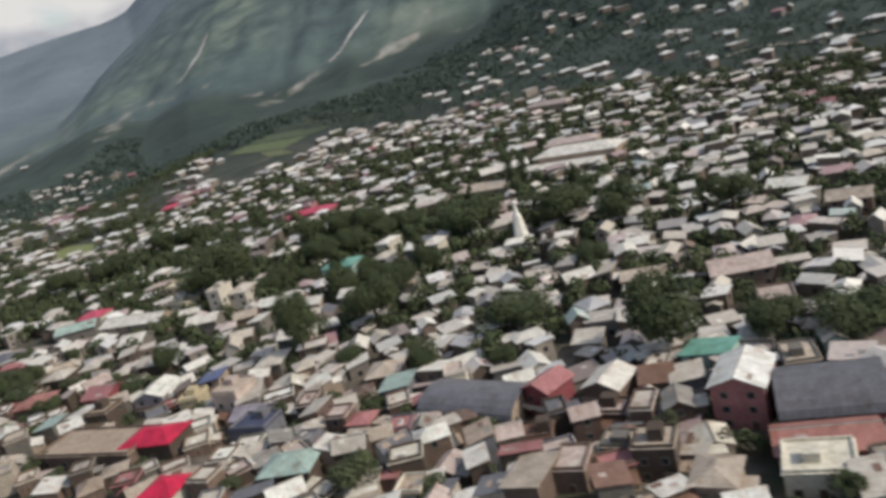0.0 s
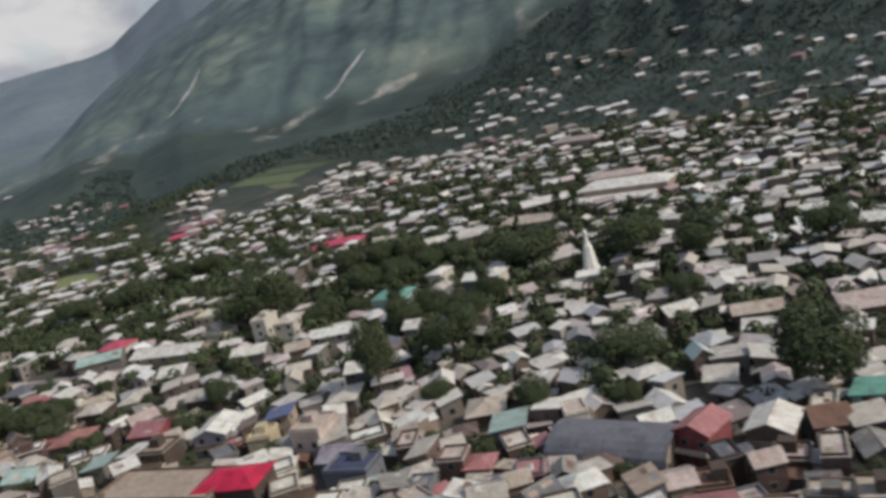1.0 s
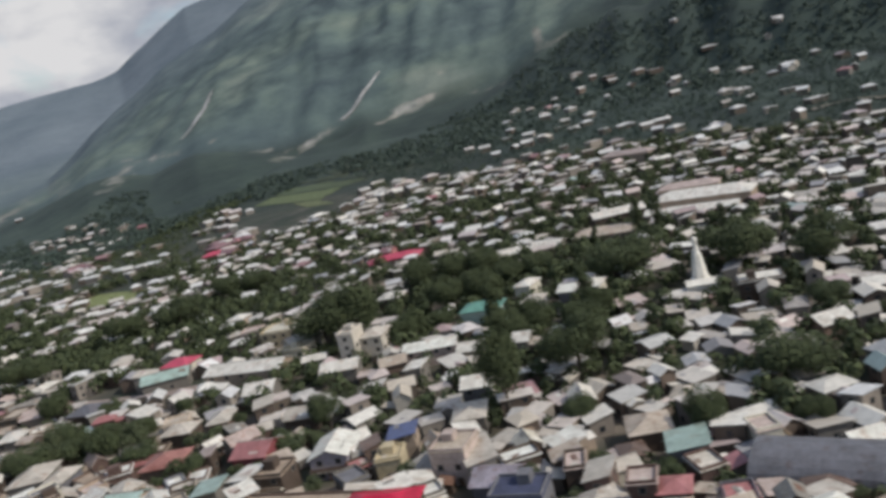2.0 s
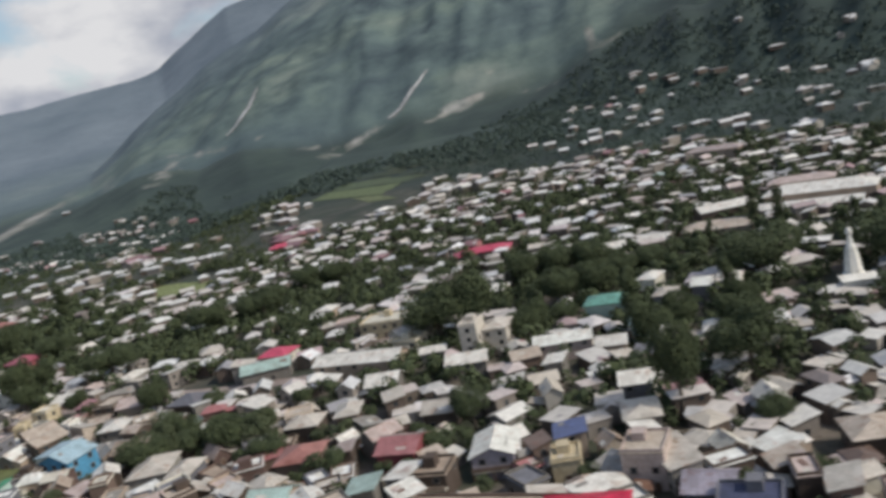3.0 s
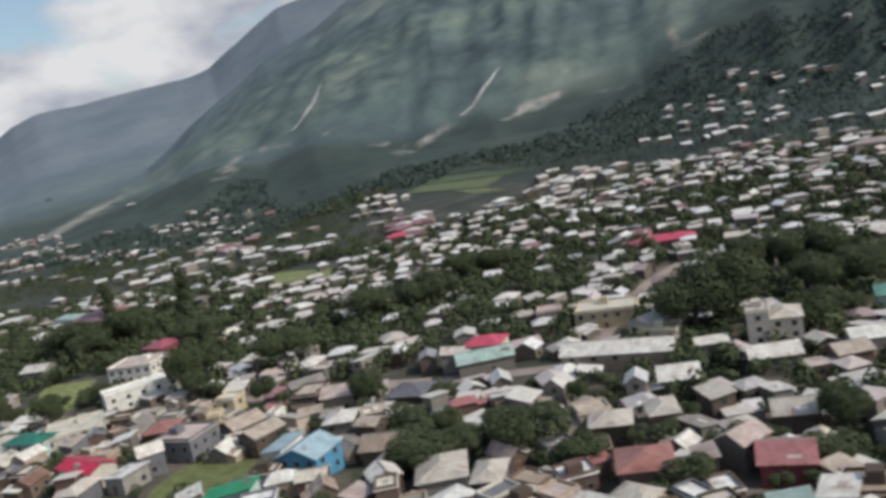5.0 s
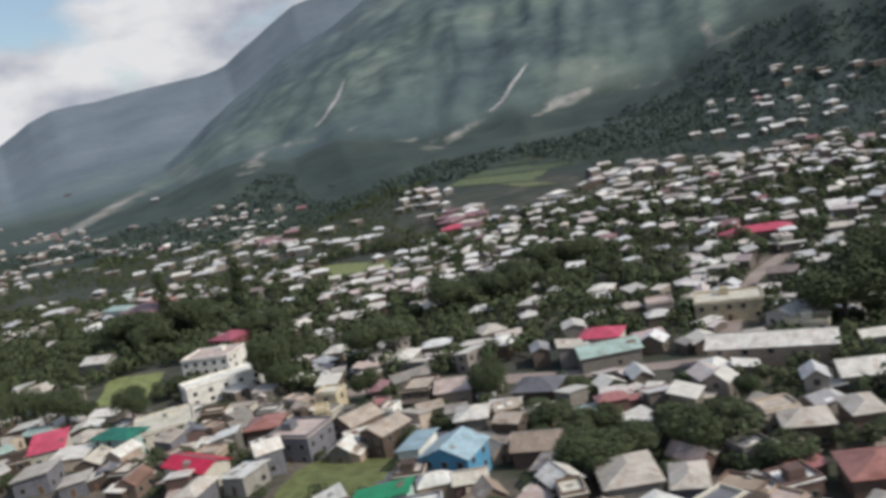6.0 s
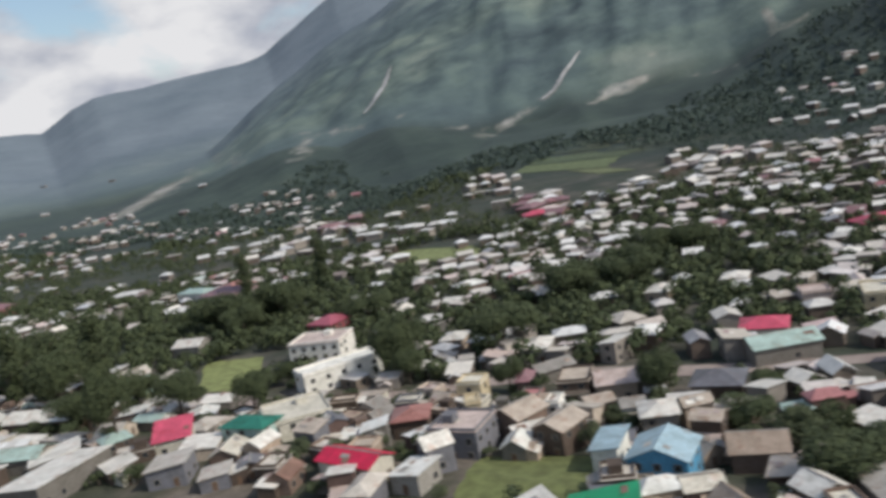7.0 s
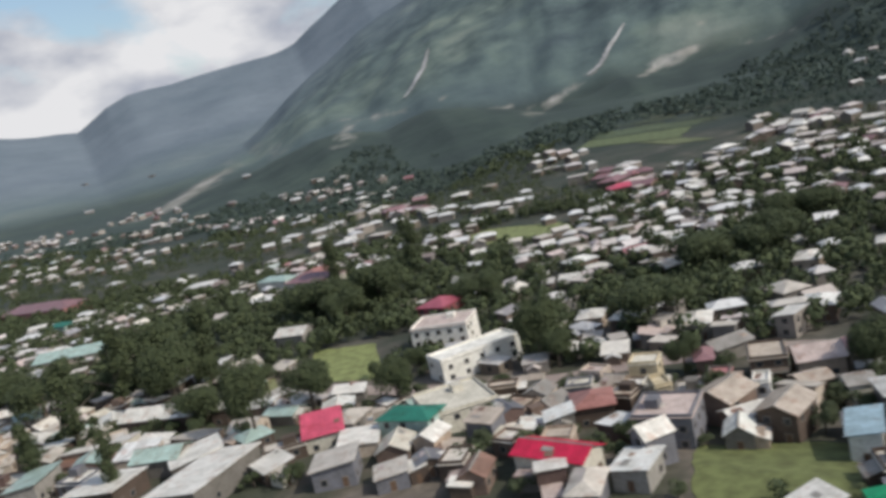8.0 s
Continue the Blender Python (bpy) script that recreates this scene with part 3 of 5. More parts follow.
def lean_to(thing, w, d, h, wall, top, rng):
    """A low wing against one long side, under its own sheet roof."""
    side, out, length = rng.choice((-1, 1)), rng.uniform(1.8, 3.0), d * rng.uniform(0.45, 0.9)
    y0 = rng.uniform(-0.5, 0.5) * (d - length)
    low, high = min(h - 0.7, rng.uniform(1.9, 2.3)), min(h - 0.25, rng.uniform(2.4, 2.9))
    x0, x1 = side * w / 2, side * (w / 2 + out)
    k = Mesh()
    k.prism([(x0, y0 - length / 2, -1), (x1, y0 - length / 2, -1), (x1, y0 - length / 2, low), (x0, y0 - length / 2, high)], (0, length, 0))
    part("lean_to_wall", k.data("lean_to_wall", [WALL]), thing, None, COL[wall])
    k = Mesh()
    x2, z2 = x1 + side * 0.35, low - 0.35 * (high - low) / out
    k.prism([(x0, y0 - length / 2 - 0.3, high), (x2, y0 - length / 2 - 0.3, z2), (x2, y0 - length / 2 - 0.3, z2 + 0.14), (x0, y0 - length / 2 - 0.3, high + 0.14)], (0, length + 0.6, 0))
    part("lean_to_roof", k.data("lean_to_roof", [ROOF]), thing, None, COL[top])


SHEET = Mesh()
SHEET.box(-0.5, 0.5, -0.5, 0.5, 0.0, 1.0)
SHEET = SHEET.data("roof_sheet", [ROOF])


def slope_sheets(kind, w, d, h, rise, over, rng, count):
    """Places of loose or replaced sheets lying on a pitched roof."""
    places = []
    for i in range(count):
        side = rng.choice((-1, 1))
        wide, long = rng.uniform(0.8, 1.3), rng.uniform(1.0, 2.4)
        if kind == "gable":
            pitch = math.atan2(rise, w / 2)
            run = math.hypot(w / 2, rise) + over
            if run < wide + 0.3 or d < long + 0.4:
                continue
            u = rng.uniform(0.5 * wide, run - 0.5 * wide - 0.1)
            m = pose(side * u * math.cos(pitch), rng.uniform(-0.5, 0.5) * (d - long), h + rise - u * math.sin(pitch) + 0.165, 0, math.degrees(side * pitch), 0)
        elif kind == "shed":
            pitch = math.atan2(rise + 0.1, w + 2 * over)
            u = rng.uniform(-0.5, 0.5) * (w - wide)
            m = pose(u, rng.uniform(-0.5, 0.5) * max(0.1, d - long), h - 0.1 + (u + w / 2 + over) * math.tan(pitch) + 0.17, 0, math.degrees(-pitch), 0)
        elif kind == "flat":
            m = pose(rng.uniform(-0.3, 0.3) * w, rng.uniform(-0.3, 0.3) * d, h + 0.22, 0, 0, rng.uniform(-20, 20))
        else:
            continue
        places.append(m @ pose(0, 0, 0.036 * i) @ Matrix.Diagonal((wide, long, 0.03, 1)))
    return places


def wing_solids(w, d, h, rng):
    """A lower wing that juts out of one side: its walls and its own gabled roof."""
    turn = rng.choice((0, 0, 90, -90))
    half = d / 2 if turn == 0 else w / 2
    wide, out = rng.uniform(0.45, 0.7) * (w if turn == 0 else d), rng.uniform(1.2, 2.6)
    tall, rise = h * rng.uniform(0.62, 0.92), rng.uniform(0.5, 0.9)
    m = pose(0, 0, 0, 0, 0, turn) @ pose(rng.uniform(-0.15, 0.15) * wide, -half - out / 2 + 0.3, 0)
    return m, wall_solid("gable", wide, out + 0.6, tall, rise), roof_solid("gable", wide, out + 0.6, tall, rise, 0.3)


def house(x, y, w=9.0, d=10.0, yaw=0.0, roof="gable", top="silver", wall="beige", h=5.4, rise=1.9, detail=2, group="", note="", kind="house", rng=random):
    base = new(kind)
    base.matrix_basis = pose(x, y, ground_z(x, y), 0, 0, yaw)
    over = (0.35 if group else 0.55) if roof != "flat" else 0.0
    shade = rng.uniform(0.85, 1.1)
    part("wall", wall_solid(roof, w, d, h, rise).data("wall", [WALL]), base, None, tuple(min(0.85, c * shade) for c in COL[wall]))
    shade = rng.uniform(0.88, 1.1)
    part("roof", roof_solid(roof, w, d, h, rise, over).data("roof", [FLAT if roof == "flat" else ROOF]), base, None, tuple(min(0.85, c * shade) for c in COL[top]))
    if roof == "gable":
        part("ridge", ridge_solid(d, h, rise, over).data("ridge", [ROOF]), base, None, COL["grey"] if rng.random() < 0.5 else COL[top])
    elif roof == "flat":
        part("parapet", parapet_solid(w, d, h).data("parapet", [WALL]), base, None, tuple(c * shade for c in COL[wall]))
        if rng.random() < 0.5 and min(w, d) > 5:
            hut = Mesh()
            u, v = rng.uniform(-0.25, 0.25) * w, rng.uniform(-0.1, 0.3) * d
            hut.box(u - 1.2, u + 1.2, v - 1.4, v + 1.4, h + 0.2, h + rng.uniform(1.6, 2.4))
            part("stair_hut", hut.data("stair_hut", [WALL]), base, None, tuple(c * 0.9 for c in COL[wall]))
    if roof != "barrel" and w < 12:
        for m in slope_sheets(roof, w, d, h, rise, over, rng, rng.choice((0, 1, 2, 3)) if group else rng.choice((0, 0, 1, 2))):
            part("roof_sheet", SHEET, base, m, COL[rng.choice(["white", "silver", "grey", "rust", "tan", "blush", top, top])])
    if group and rng.random() < 0.4:
        m, walls, cover = wing_solids(w, d, h, rng)
        part("wing_wall", walls.data("wing_wall", [WALL]), base, m, COL[wall])
        part("wing_roof", cover.data("wing_roof", [ROOF]), base, m, COL[rng.choice(["silver", "white", "tan", "grey", "rust", top, top])])
    if detail >= 2:
        windows_on(base, w, d, h, rng)
        if h > 4.9 and w > 4.5 and rng.random() < 0.45:
            gallery(base, w, d, rng)
    if group and rng.random() < 0.45:
        lean_to(base, w, d, h, rng.choice(["timber", "brown", "stone", "tan", wall]), rng.choice(["silver", "rust", "tan", "grey", "white", "blush"]), rng)
    storeys = ("one", "two", "three", "four", "five")[min(4, max(0, round(h / 2.8) - 1))]
    label = note or "%s-storey %s %s with a %s %s roof" % (storeys, WORD.get(wall, wall).replace(" metal", ""), "hut" if kind == "hut" else "house", WORD.get(top, top), FORM[roof])
    tagged(base, label, kind.replace("_", " "), group)
    block(x, y, w, d, yaw)
    return base


# ---------------------------------------------------------------- trees
def crown_data(name, count, size, radii, mat, seed, shape="round", lumps=9):
    rng = random.Random(seed)
    k = Mesh()
    rx, ry, rz = radii
    blobs = []
    for i in range(lumps):
        if shape == "round":
            a, c = rng.uniform(0, 2 * math.pi), rng.uniform(-0.5, 0.75)
            s = math.sqrt(1 - c * c)
            blobs.append((0.55 * s * math.cos(a), 0.55 * s * math.sin(a), 0.55 * c, rng.uniform(0.36, 0.56)))
        else:
            c = -0.85 + 1.75 * i / lumps
            a = rng.uniform(0, 2 * math.pi)
            wide = (1 - max(0, c)) if shape == "cone" else (1 - 0.55 * c * c)
            blobs.append((0.25 * wide * math.cos(a), 0.25 * wide * math.sin(a), c * 0.82, rng.uniform(0.3, 0.42) * (0.45 + wide * 0.75)))
    for i in range(count):
        bx, by, bz, br = blobs[i % lumps]
        dvec = Vector((rng.gauss(0, 1), rng.gauss(0, 1), rng.gauss(0.15, 1))).normalized()
        q = dvec * br * rng.uniform(0.72, 1.08)
        squash = 0.5 if shape != "round" else 1
        p = Vector(((bx + q.x) * rx, (by + q.y) * ry, (bz + q.z * squash) * rz))
        nrm = (dvec + Vector((rng.gauss(0, 0.5), rng.gauss(0, 0.5), rng.gauss(0.3, 0.5)))).normalized()
        u = nrm.orthogonal().normalized()
        u = Matrix.Rotation(rng.uniform(0, 6.28), 3, nrm) @ u
        v = nrm.cross(u)
        s = size * rng.uniform(0.6, 1.3)
        k.face([p - u * s, p - v * s * 0.6 + nrm * s * 0.15, p + u * s, p + v * s * 0.6 + nrm * s * 0.15])
    return k.data(name, [mat])


def trunk_data(height, r0, seed, limbs=5):
    rng = random.Random(seed)
    k = Mesh()

    def limb(p, q, ra, rb, n=7):
        axis = (q - p).normalized()
        u = axis.orthogonal().normalized()
        v = axis.cross(u)
        ring = [u * math.cos(2 * math.pi * i / n) + v * math.sin(2 * math.pi * i / n) for i in range(n)]
        for i in range(n):
            j = (i + 1) % n
            k.face([p + ring[i] * ra, p + ring[j] * ra, q + ring[j] * rb, q + ring[i] * rb])

    knee = Vector((rng.uniform(-0.3, 0.3), rng.uniform(-0.3, 0.3), height * 0.45))
    limb(Vector((0, 0, -0.6)), knee, r0, r0 * 0.7)
    limb(knee, Vector((knee.x * 1.4, knee.y * 1.4, height)), r0 * 0.7, r0 * 0.2)
    for i in range(limbs):
        a = 2 * math.pi * i / limbs + rng.uniform(-0.4, 0.4)
        z = height * rng.uniform(0.35, 0.75)
        limb(Vector((knee.x, knee.y, z)), Vector((math.cos(a) * height * 0.28, math.sin(a) * height * 0.28, z + height * 0.22)), r0 * 0.35, r0 * 0.1, 5)
    return k.data("trunk", [BARK])


TREES = {}
for i in range(4):
    TREES["broad", i] = (trunk_data(8.0, 0.45, 10 + i), crown_data("crown", 7600, 0.24, (5.2, 5.2, 4.6), LEAF, 20 + i, "round", 14), 7.0)
    TREES["small", i] = (trunk_data(3.6, 0.2, 30 + i, 4), crown_data("crown", 2000, 0.20, (2.7, 2.7, 2.3), LEAF if i % 2 else LEAF_LIGHT, 40 + i, "round", 9), 3.5)
    TREES["poplar", i] = (trunk_data(11.0, 0.28, 50 + i, 3), crown_data("crown", 3200, 0.21, (2.3, 2.3, 8.0), LEAF, 60 + i, "column", 12), 9.0)
TREE_WORD = {"broad": "broad dark green shade tree among the houses", "small": "small bushy green fruit tree beside houses", "poplar": "tall narrow dark green poplar beside houses"}


def tree(x, y, kind="broad", scale=1.0, seed=0, tall=1.0, note=""):
    tr, cr, z = TREES[kind, seed % 4]
    base = new("tree")
    base.matrix_basis = pose(x, y, ground_z(x, y), 0, 0, (seed * 77) % 360) @ Matrix.Diagonal((scale, scale, scale * tall, 1))
    part("trunk", tr, base)
    part("crown", cr, base, pose(0, 0, z))
    return tagged(base, note or TREE_WORD[kind], "tree", "trees of the town")


# ---------------------------------------------------------------- houses that stand out, and the large trees
pick = random.Random(3)
house(-259.3, 256.0, 6.5, 13.3, 58, "gable", "crimson", "cream", 4.5, 1.3, 2, rng=pick)
house(-309.0, 286.0, 8.2, 8.0, 107, "shed", "rose", "cream", 4.0, 2.3, 2, rng=pick)
house(-289.2, 283.5, 7.0, 11.8, 70, "hip", "jade", "mint", 5.4, 1.4, 2, rng=pick)
house(-281.5, 291.9, 14.6, 15.7, 24, "flat", "cream", "cream", 5.4, 0.5, 2, note="large cream building with a wide flat roof", kind="courtyard_building", rng=pick)
house(-282.0, 335.0, 23.5, 8.5, 35, "flat", "white", "white", 6.0, 0.5, 2, note="long white two-storey building with a flat roof and rows of windows", kind="school", rng=pick)
house(-293.0, 360.0, 17.0, 13.0, -8, "flat", "blush", "white", 8.4, 0.5, 2, note="tall white block with a flat pinkish roof beside the playing field", kind="school", rng=pick)
house(-300.0, 399.0, 13.0, 11.0, 62, "hip", "berry", "maroon", 5.6, 2.2, 2, note="maroon two-storey house with a berry red hipped roof", rng=pick)
house(-215.5, 226.5, 9.5, 5.0, -4, "shed", "emerald", "mint", 4.6, 1.3, 2, rng=pick)
house(-204.5, 244.0, 9.7, 9.2, -22, "gable", "sky", "blue", 5.6, 1.9, 2, note="bright blue gabled house with a pale blue metal roof", rng=pick)
house(-212.5, 253.0, 4.5, 9.3, -18, "shed", "sky", "white", 5.0, 0.5, 2, rng=pick)
house(-252.8, 283.0, 7.7, 8.6, 2, "hip", "salmon", "timber", 4.6, 1.6, 2, rng=pick)
house(-240.0, 267.5, 10.4, 10.4, -19, "flat", "blush", "slate", 6.2, 0.5, 2, rng=pick)
house(-229.1, 275.7, 7.8, 8.6, -43, "gable", "beige", "brown", 5.4, 1.6, 2, rng=pick)
house(-221.0, 264.7, 6.7, 8.6, -35, "gable", "beige", "timber", 5.6, 1.4, 2, rng=pick)
house(-221.5, 279.5, 2.9, 4.8, -15, "flat", "white", "white", 5.6, 0.5, 2, rng=pick)
house(-240.7, 301.7, 6.1, 5.9, -16, "flat", "cream", "yellow", 5.6, 0.5, 2, rng=pick)
house(-239.4, 285.4, 3.2, 5.8, 9, "flat", "yellow", "yellow", 5.6, 0.5, 2, rng=pick)
house(-247.0, 249.4, 5.8, 7.2, -25, "shed", "white", "grey", 3.6, 0.6, 2, rng=pick)
house(-254.9, 244.0, 4.6, 8.1, -12, "hip", "silver", "slate", 4.0, 1.3, 2, rng=pick)
house(-366.5, 326.3, 9.7, 23.6, 81, "gable", "white", "brown", 4.2, 1.8, 2, rng=pick)
house(-329.1, 270.4, 12.5, 20.1, -16, "shed", "white", "stone", 4.0, 1.2, 2, rng=pick)
house(-336.9, 283.0, 10.5, 9.1, 31, "shed", "white", "stone", 3.4, 1.2, 2, rng=pick)
house(-345.7, 284.9, 7.3, 10.7, 89, "gable", "mint", "stone", 4.0, 1.6, 2, rng=pick)
house(-375.6, 282.4, 7.2, 11.0, 5, "shed", "mint", "grey", 4.2, 0.8, 2, rng=pick)
house(-352.8, 273.6, 13.3, 10.1, -12, "shed", "white", "timber", 3.6, 0.9, 2, rng=pick)
house(-457.2, 434.0, 13.6, 41.1, 96, "gable", "mint", "beige", 5.2, 2.4, 2, note="long warehouse with a pale green gabled roof", kind="warehouse", rng=pick)
house(-576.0, 579.1, 20.3, 57.6, 73, "hip", "plum", "pink", 6.0, 3.6, 1, note="wide warehouse with a faded plum red hipped roof", kind="warehouse", rng=pick)
house(-524.6, 516.5, 8.2, 11.9, 83, "hip", "jade", "mint", 4.4, 1.6, 1, rng=pick)
house(-372.1, 373.2, 7.0, 8.0, -4, "shed", "white", "stone", 4.4, 0.7, 2, rng=pick)
house(-354.8, 354.9, 7.9, 8.7, 132, "gable", "silver", "mint", 6.6, 1.6, 2, rng=pick)
house(-370.7, 483.4, 15.8, 23.8, 62, "hip", "plum", "cream", 8.5, 2.8, 2, rng=pick)
house(-401.1, 517.1, 10.2, 20.7, 62, "hip", "mint", "white", 6.0, 1.8, 1, rng=pick)
house(-353.6, 398.5, 9.0, 11.0, 79, "gable", "white", "grey", 4.6, 1.8, 2, rng=pick)
house(-250.5, 357.3, 7.0, 8.0, -11, "hip", "white", "tan", 3.6, 1.4, 2, rng=pick)
house(-240.6, 349.7, 7.3, 8.9, -26, "hip", "white", "brown", 3.8, 1.5, 2, rng=pick)
house(-224.8, 333.1, 6.6, 9.9, -12, "hip", "white", "grey", 4.4, 1.3, 2, rng=pick)
house(-221.5, 402.8, 7.9, 12.3, 122, "gable", "white", "timber", 3.6, 1.6, 2, rng=pick)
house(-184.7, 379.8, 7.1, 9.9, -26, "hip", "white", "tan", 3.6, 1.4, 2, rng=pick)
house(-195.8, 331.3, 7.1, 8.9, -23, "hip", "white", "brown", 4.4, 1.4, 2, rng=pick)
house(-199.7, 347.7, 7.8, 8.9, 23, "hip", "silver", "stone", 4.4, 1.6, 2, rng=pick)
house(-216.5, 297.1, 7.2, 9.8, -10, "flat", "beige", "timber", 5.2, 0.5, 2, rng=pick)
house(-207.7, 294.3, 8.8, 8.7, 88, "gable", "blush", "tan", 4.6, 1.8, 2, rng=pick)
house(-228.2, 303.5, 3.4, 6.9, -7, "hip", "plum", "brown", 4.4, 1.3, 2, rng=pick)
house(-221.8, 312.9, 5.9, 9.7, 118, "gable", "grey", "stone", 3.6, 1.2, 2, rng=pick)
house(-346.4, 321.1, 6.5, 6.8, -1, "shed", "white", "timber", 4.6, 0.7, 2, rng=pick)
house(-301.0, 266.9, 8.0, 8.1, 7, "shed", "silver", "slate", 4.0, 0.9, 2, rng=pick)
house(-202.1, 267.0, 6.6, 7.7, -3, "hip", "white", "stone", 5.6, 1.4, 2, rng=pick)
house(-169.3, 250.4, 5.1, 6.6, 23, "shed", "white", "brown", 4.6, 0.5, 2, rng=pick)
house(-164.5, 243.7, 5.0, 6.6, -38, "shed", "white", "slate", 4.4, 0.5, 2, rng=pick)
house(-187.8, 268.8, 6.6, 6.7, -43, "shed", "silver", "brown", 3.6, 0.7, 2, rng=pick)
house(-178.0, 261.5, 4.4, 6.7, -7, "shed", "mint", "timber", 3.6, 0.5, 2, rng=pick)
house(-168.0, 321.0, 9.6, 11.0, 72, "hip", "rose", "cream", 4.8, 1.8, 2, rng=pick)
house(-168.5, 306.0, 9.0, 15.4, 97, "gable", "mint", "stone", 4.4, 1.8, 2, rng=pick)
house(-134.0, 283.0, 9.5, 27.0, 70, "gable", "white", "tan", 5.4, 1.9, 2, note="very long low hall with a white gabled metal roof", kind="hall", rng=pick)
house(-187.1, 284.8, 9.7, 10.1, 71, "hip", "slate", "timber", 4.4, 2.0, 2, rng=pick)
house(-175.3, 225.4, 8.7, 11.0, 3, "hip", "silver", "grey", 4.6, 1.9, 2, rng=pick)
house(-166.4, 220.9, 5.1, 8.3, -9, "hip", "silver", "slate", 4.4, 1.3, 2, rng=pick)
house(-188.8, 247.4, 8.5, 8.8, 79, "gable", "tan", "brown", 4.2, 1.8, 2, rng=pick)
house(-186.2, 236.3, 6.8, 6.5, -22, "shed", "beige", "timber", 3.4, 0.7, 2, rng=pick)
house(-147.2, 347.9, 7.8, 7.9, -6, "flat", "blush", "blush", 4.4, 0.5, 2, rng=pick)
house(-121.0, 307.0, 8.0, 11.0, -54, "gable", "silver", "silver", 6.0, 1.8, 2, rng=pick)
house(-160.5, 382.1, 7.6, 7.9, -22, "hip", "white", "tan", 3.6, 1.5, 2, rng=pick)
house(-251.4, 432.3, 7.9, 10.9, 121, "hip", "white", "brown", 4.0, 1.6, 2, rng=pick)
house(-117.4, 214.0, 9.5, 8.4, 73, "gable", "pink", "maroon", 4.6, 1.8, 2, rng=pick)
house(-139.8, 217.5, 9.0, 9.3, -6, "hip", "salmon", "brown", 4.6, 1.7, 2, rng=pick)
house(-115.8, 196.8, 4.6, 6.5, -28, "shed", "white", "slate", 5.2, 0.5, 2, rng=pick)
house(-123.3, 194.2, 5.3, 6.4, -8, "shed", "mint", "stone", 4.4, 0.6, 2, rng=pick)
house(-110.5, 197.1, 7.6, 7.5, -16, "flat", "tan", "timber", 5.2, 0.5, 2, rng=pick)
house(-98.2, 204.1, 8.3, 10.6, -9, "gable", "white", "lilac", 5.4, 1.6, 2, rng=pick)
house(-95.7, 205.4, 4.2, 8.6, -4, "gable", "white", "stone", 5.0, 1.2, 2, rng=pick)
house(-85.6, 169.0, 9.3, 13.2, 75, "hip", "crimson", "timber", 4.6, 1.8, 2, rng=pick)
house(-73.2, 140.9, 7.2, 7.6, 73, "hip", "crimson", "cream", 4.6, 1.6, 2, rng=pick)
house(-83.1, 205.9, 5.8, 6.7, -5, "shed", "cobalt", "tan", 5.2, 0.6, 2, rng=pick)
house(-85.4, 194.9, 5.4, 6.7, -7, "flat", "yellow", "yellow", 4.8, 0.5, 2, rng=pick)
house(-64.8, 228.8, 7.8, 7.1, 79, "gable", "white", "slate", 5.4, 1.6, 2, rng=pick)
house(-67.8, 211.6, 7.0, 9.7, -7, "hip", "silver", "stone", 4.8, 1.4, 2, rng=pick)
house(-71.7, 187.6, 7.4, 8.6, -23, "flat", "beige", "blush", 7.4, 0.5, 2, rng=pick)
house(-67.6, 185.7, 5.4, 11.5, 7, "shed", "silver", "grey", 5.6, 0.6, 2, rng=pick)
house(-58.3, 297.0, 9.9, 12.8, 70, "hip", "teal", "mint", 6.4, 1.8, 2, rng=pick)
house(-76.2, 268.8, 7.6, 15.3, 82, "gable", "white", "blush", 5.2, 1.4, 2, rng=pick)
house(-64.3, 260.4, 6.9, 7.4, 76, "gable", "white", "tan", 4.8, 1.4, 2, rng=pick)
house(-87.4, 261.5, 6.8, 7.2, 94, "gable", "beige", "brown", 4.6, 1.4, 2, rng=pick)
house(-80.4, 251.1, 4.5, 6.8, -19, "shed", "white", "stone", 5.4, 0.5, 2, rng=pick)
house(-100.3, 280.2, 5.2, 8.7, -17, "flat", "silver", "silver", 11.0, 0.5, 2, note="four-storey pale grey tower with a flat roof", kind="tower", rng=pick)
house(-93.2, 283.3, 7.3, 9.7, -15, "hip", "silver", "silver", 8.5, 1.5, 2, rng=pick)
house(-91.1, 351.6, 8.9, 9.7, 71, "hip", "white", "timber", 4.4, 1.8, 2, rng=pick)
house(-129.9, 334.1, 18.6, 12.1, -14, "flat", "cream", "yellow", 5.6, 0.5, 2, rng=pick)
house(-121.2, 297.0, 10.3, 7.7, -24, "flat", "yellow", "cream", 5.4, 0.5, 2, rng=pick)
house(-124.9, 258.1, 8.4, 8.3, 82, "gable", "white", "stone", 4.4, 1.8, 2, rng=pick)
house(-142.6, 238.5, 7.5, 7.8, 81, "hip", "silver", "timber", 4.4, 1.6, 2, rng=pick)
house(-132.2, 240.6, 5.4, 8.4, -2, "hip", "silver", "brown", 4.4, 1.3, 2, rng=pick)
house(-129.9, 216.7, 3.2, 5.6, -3, "shed", "blush", "timber", 4.6, 0.5, 2, rng=pick)
house(-140.5, 194.7, 7.2, 8.0, 77, "gable", "mint", "tan", 4.2, 1.6, 2, rng=pick)
house(-109.4, 232.8, 7.6, 7.5, 78, "gable", "silver", "timber", 4.4, 1.6, 2, rng=pick)
house(-102.7, 264.2, 7.6, 10.6, 84, "gable", "white", "stone", 4.8, 1.6, 2, rng=pick)
house(35.6, 132.5, 8.8, 11.6, -29, "gable", "white", "pink", 8.6, 1.8, 2, note="tall pink building with a gabled white roof and small windows", kind="church", rng=pick)
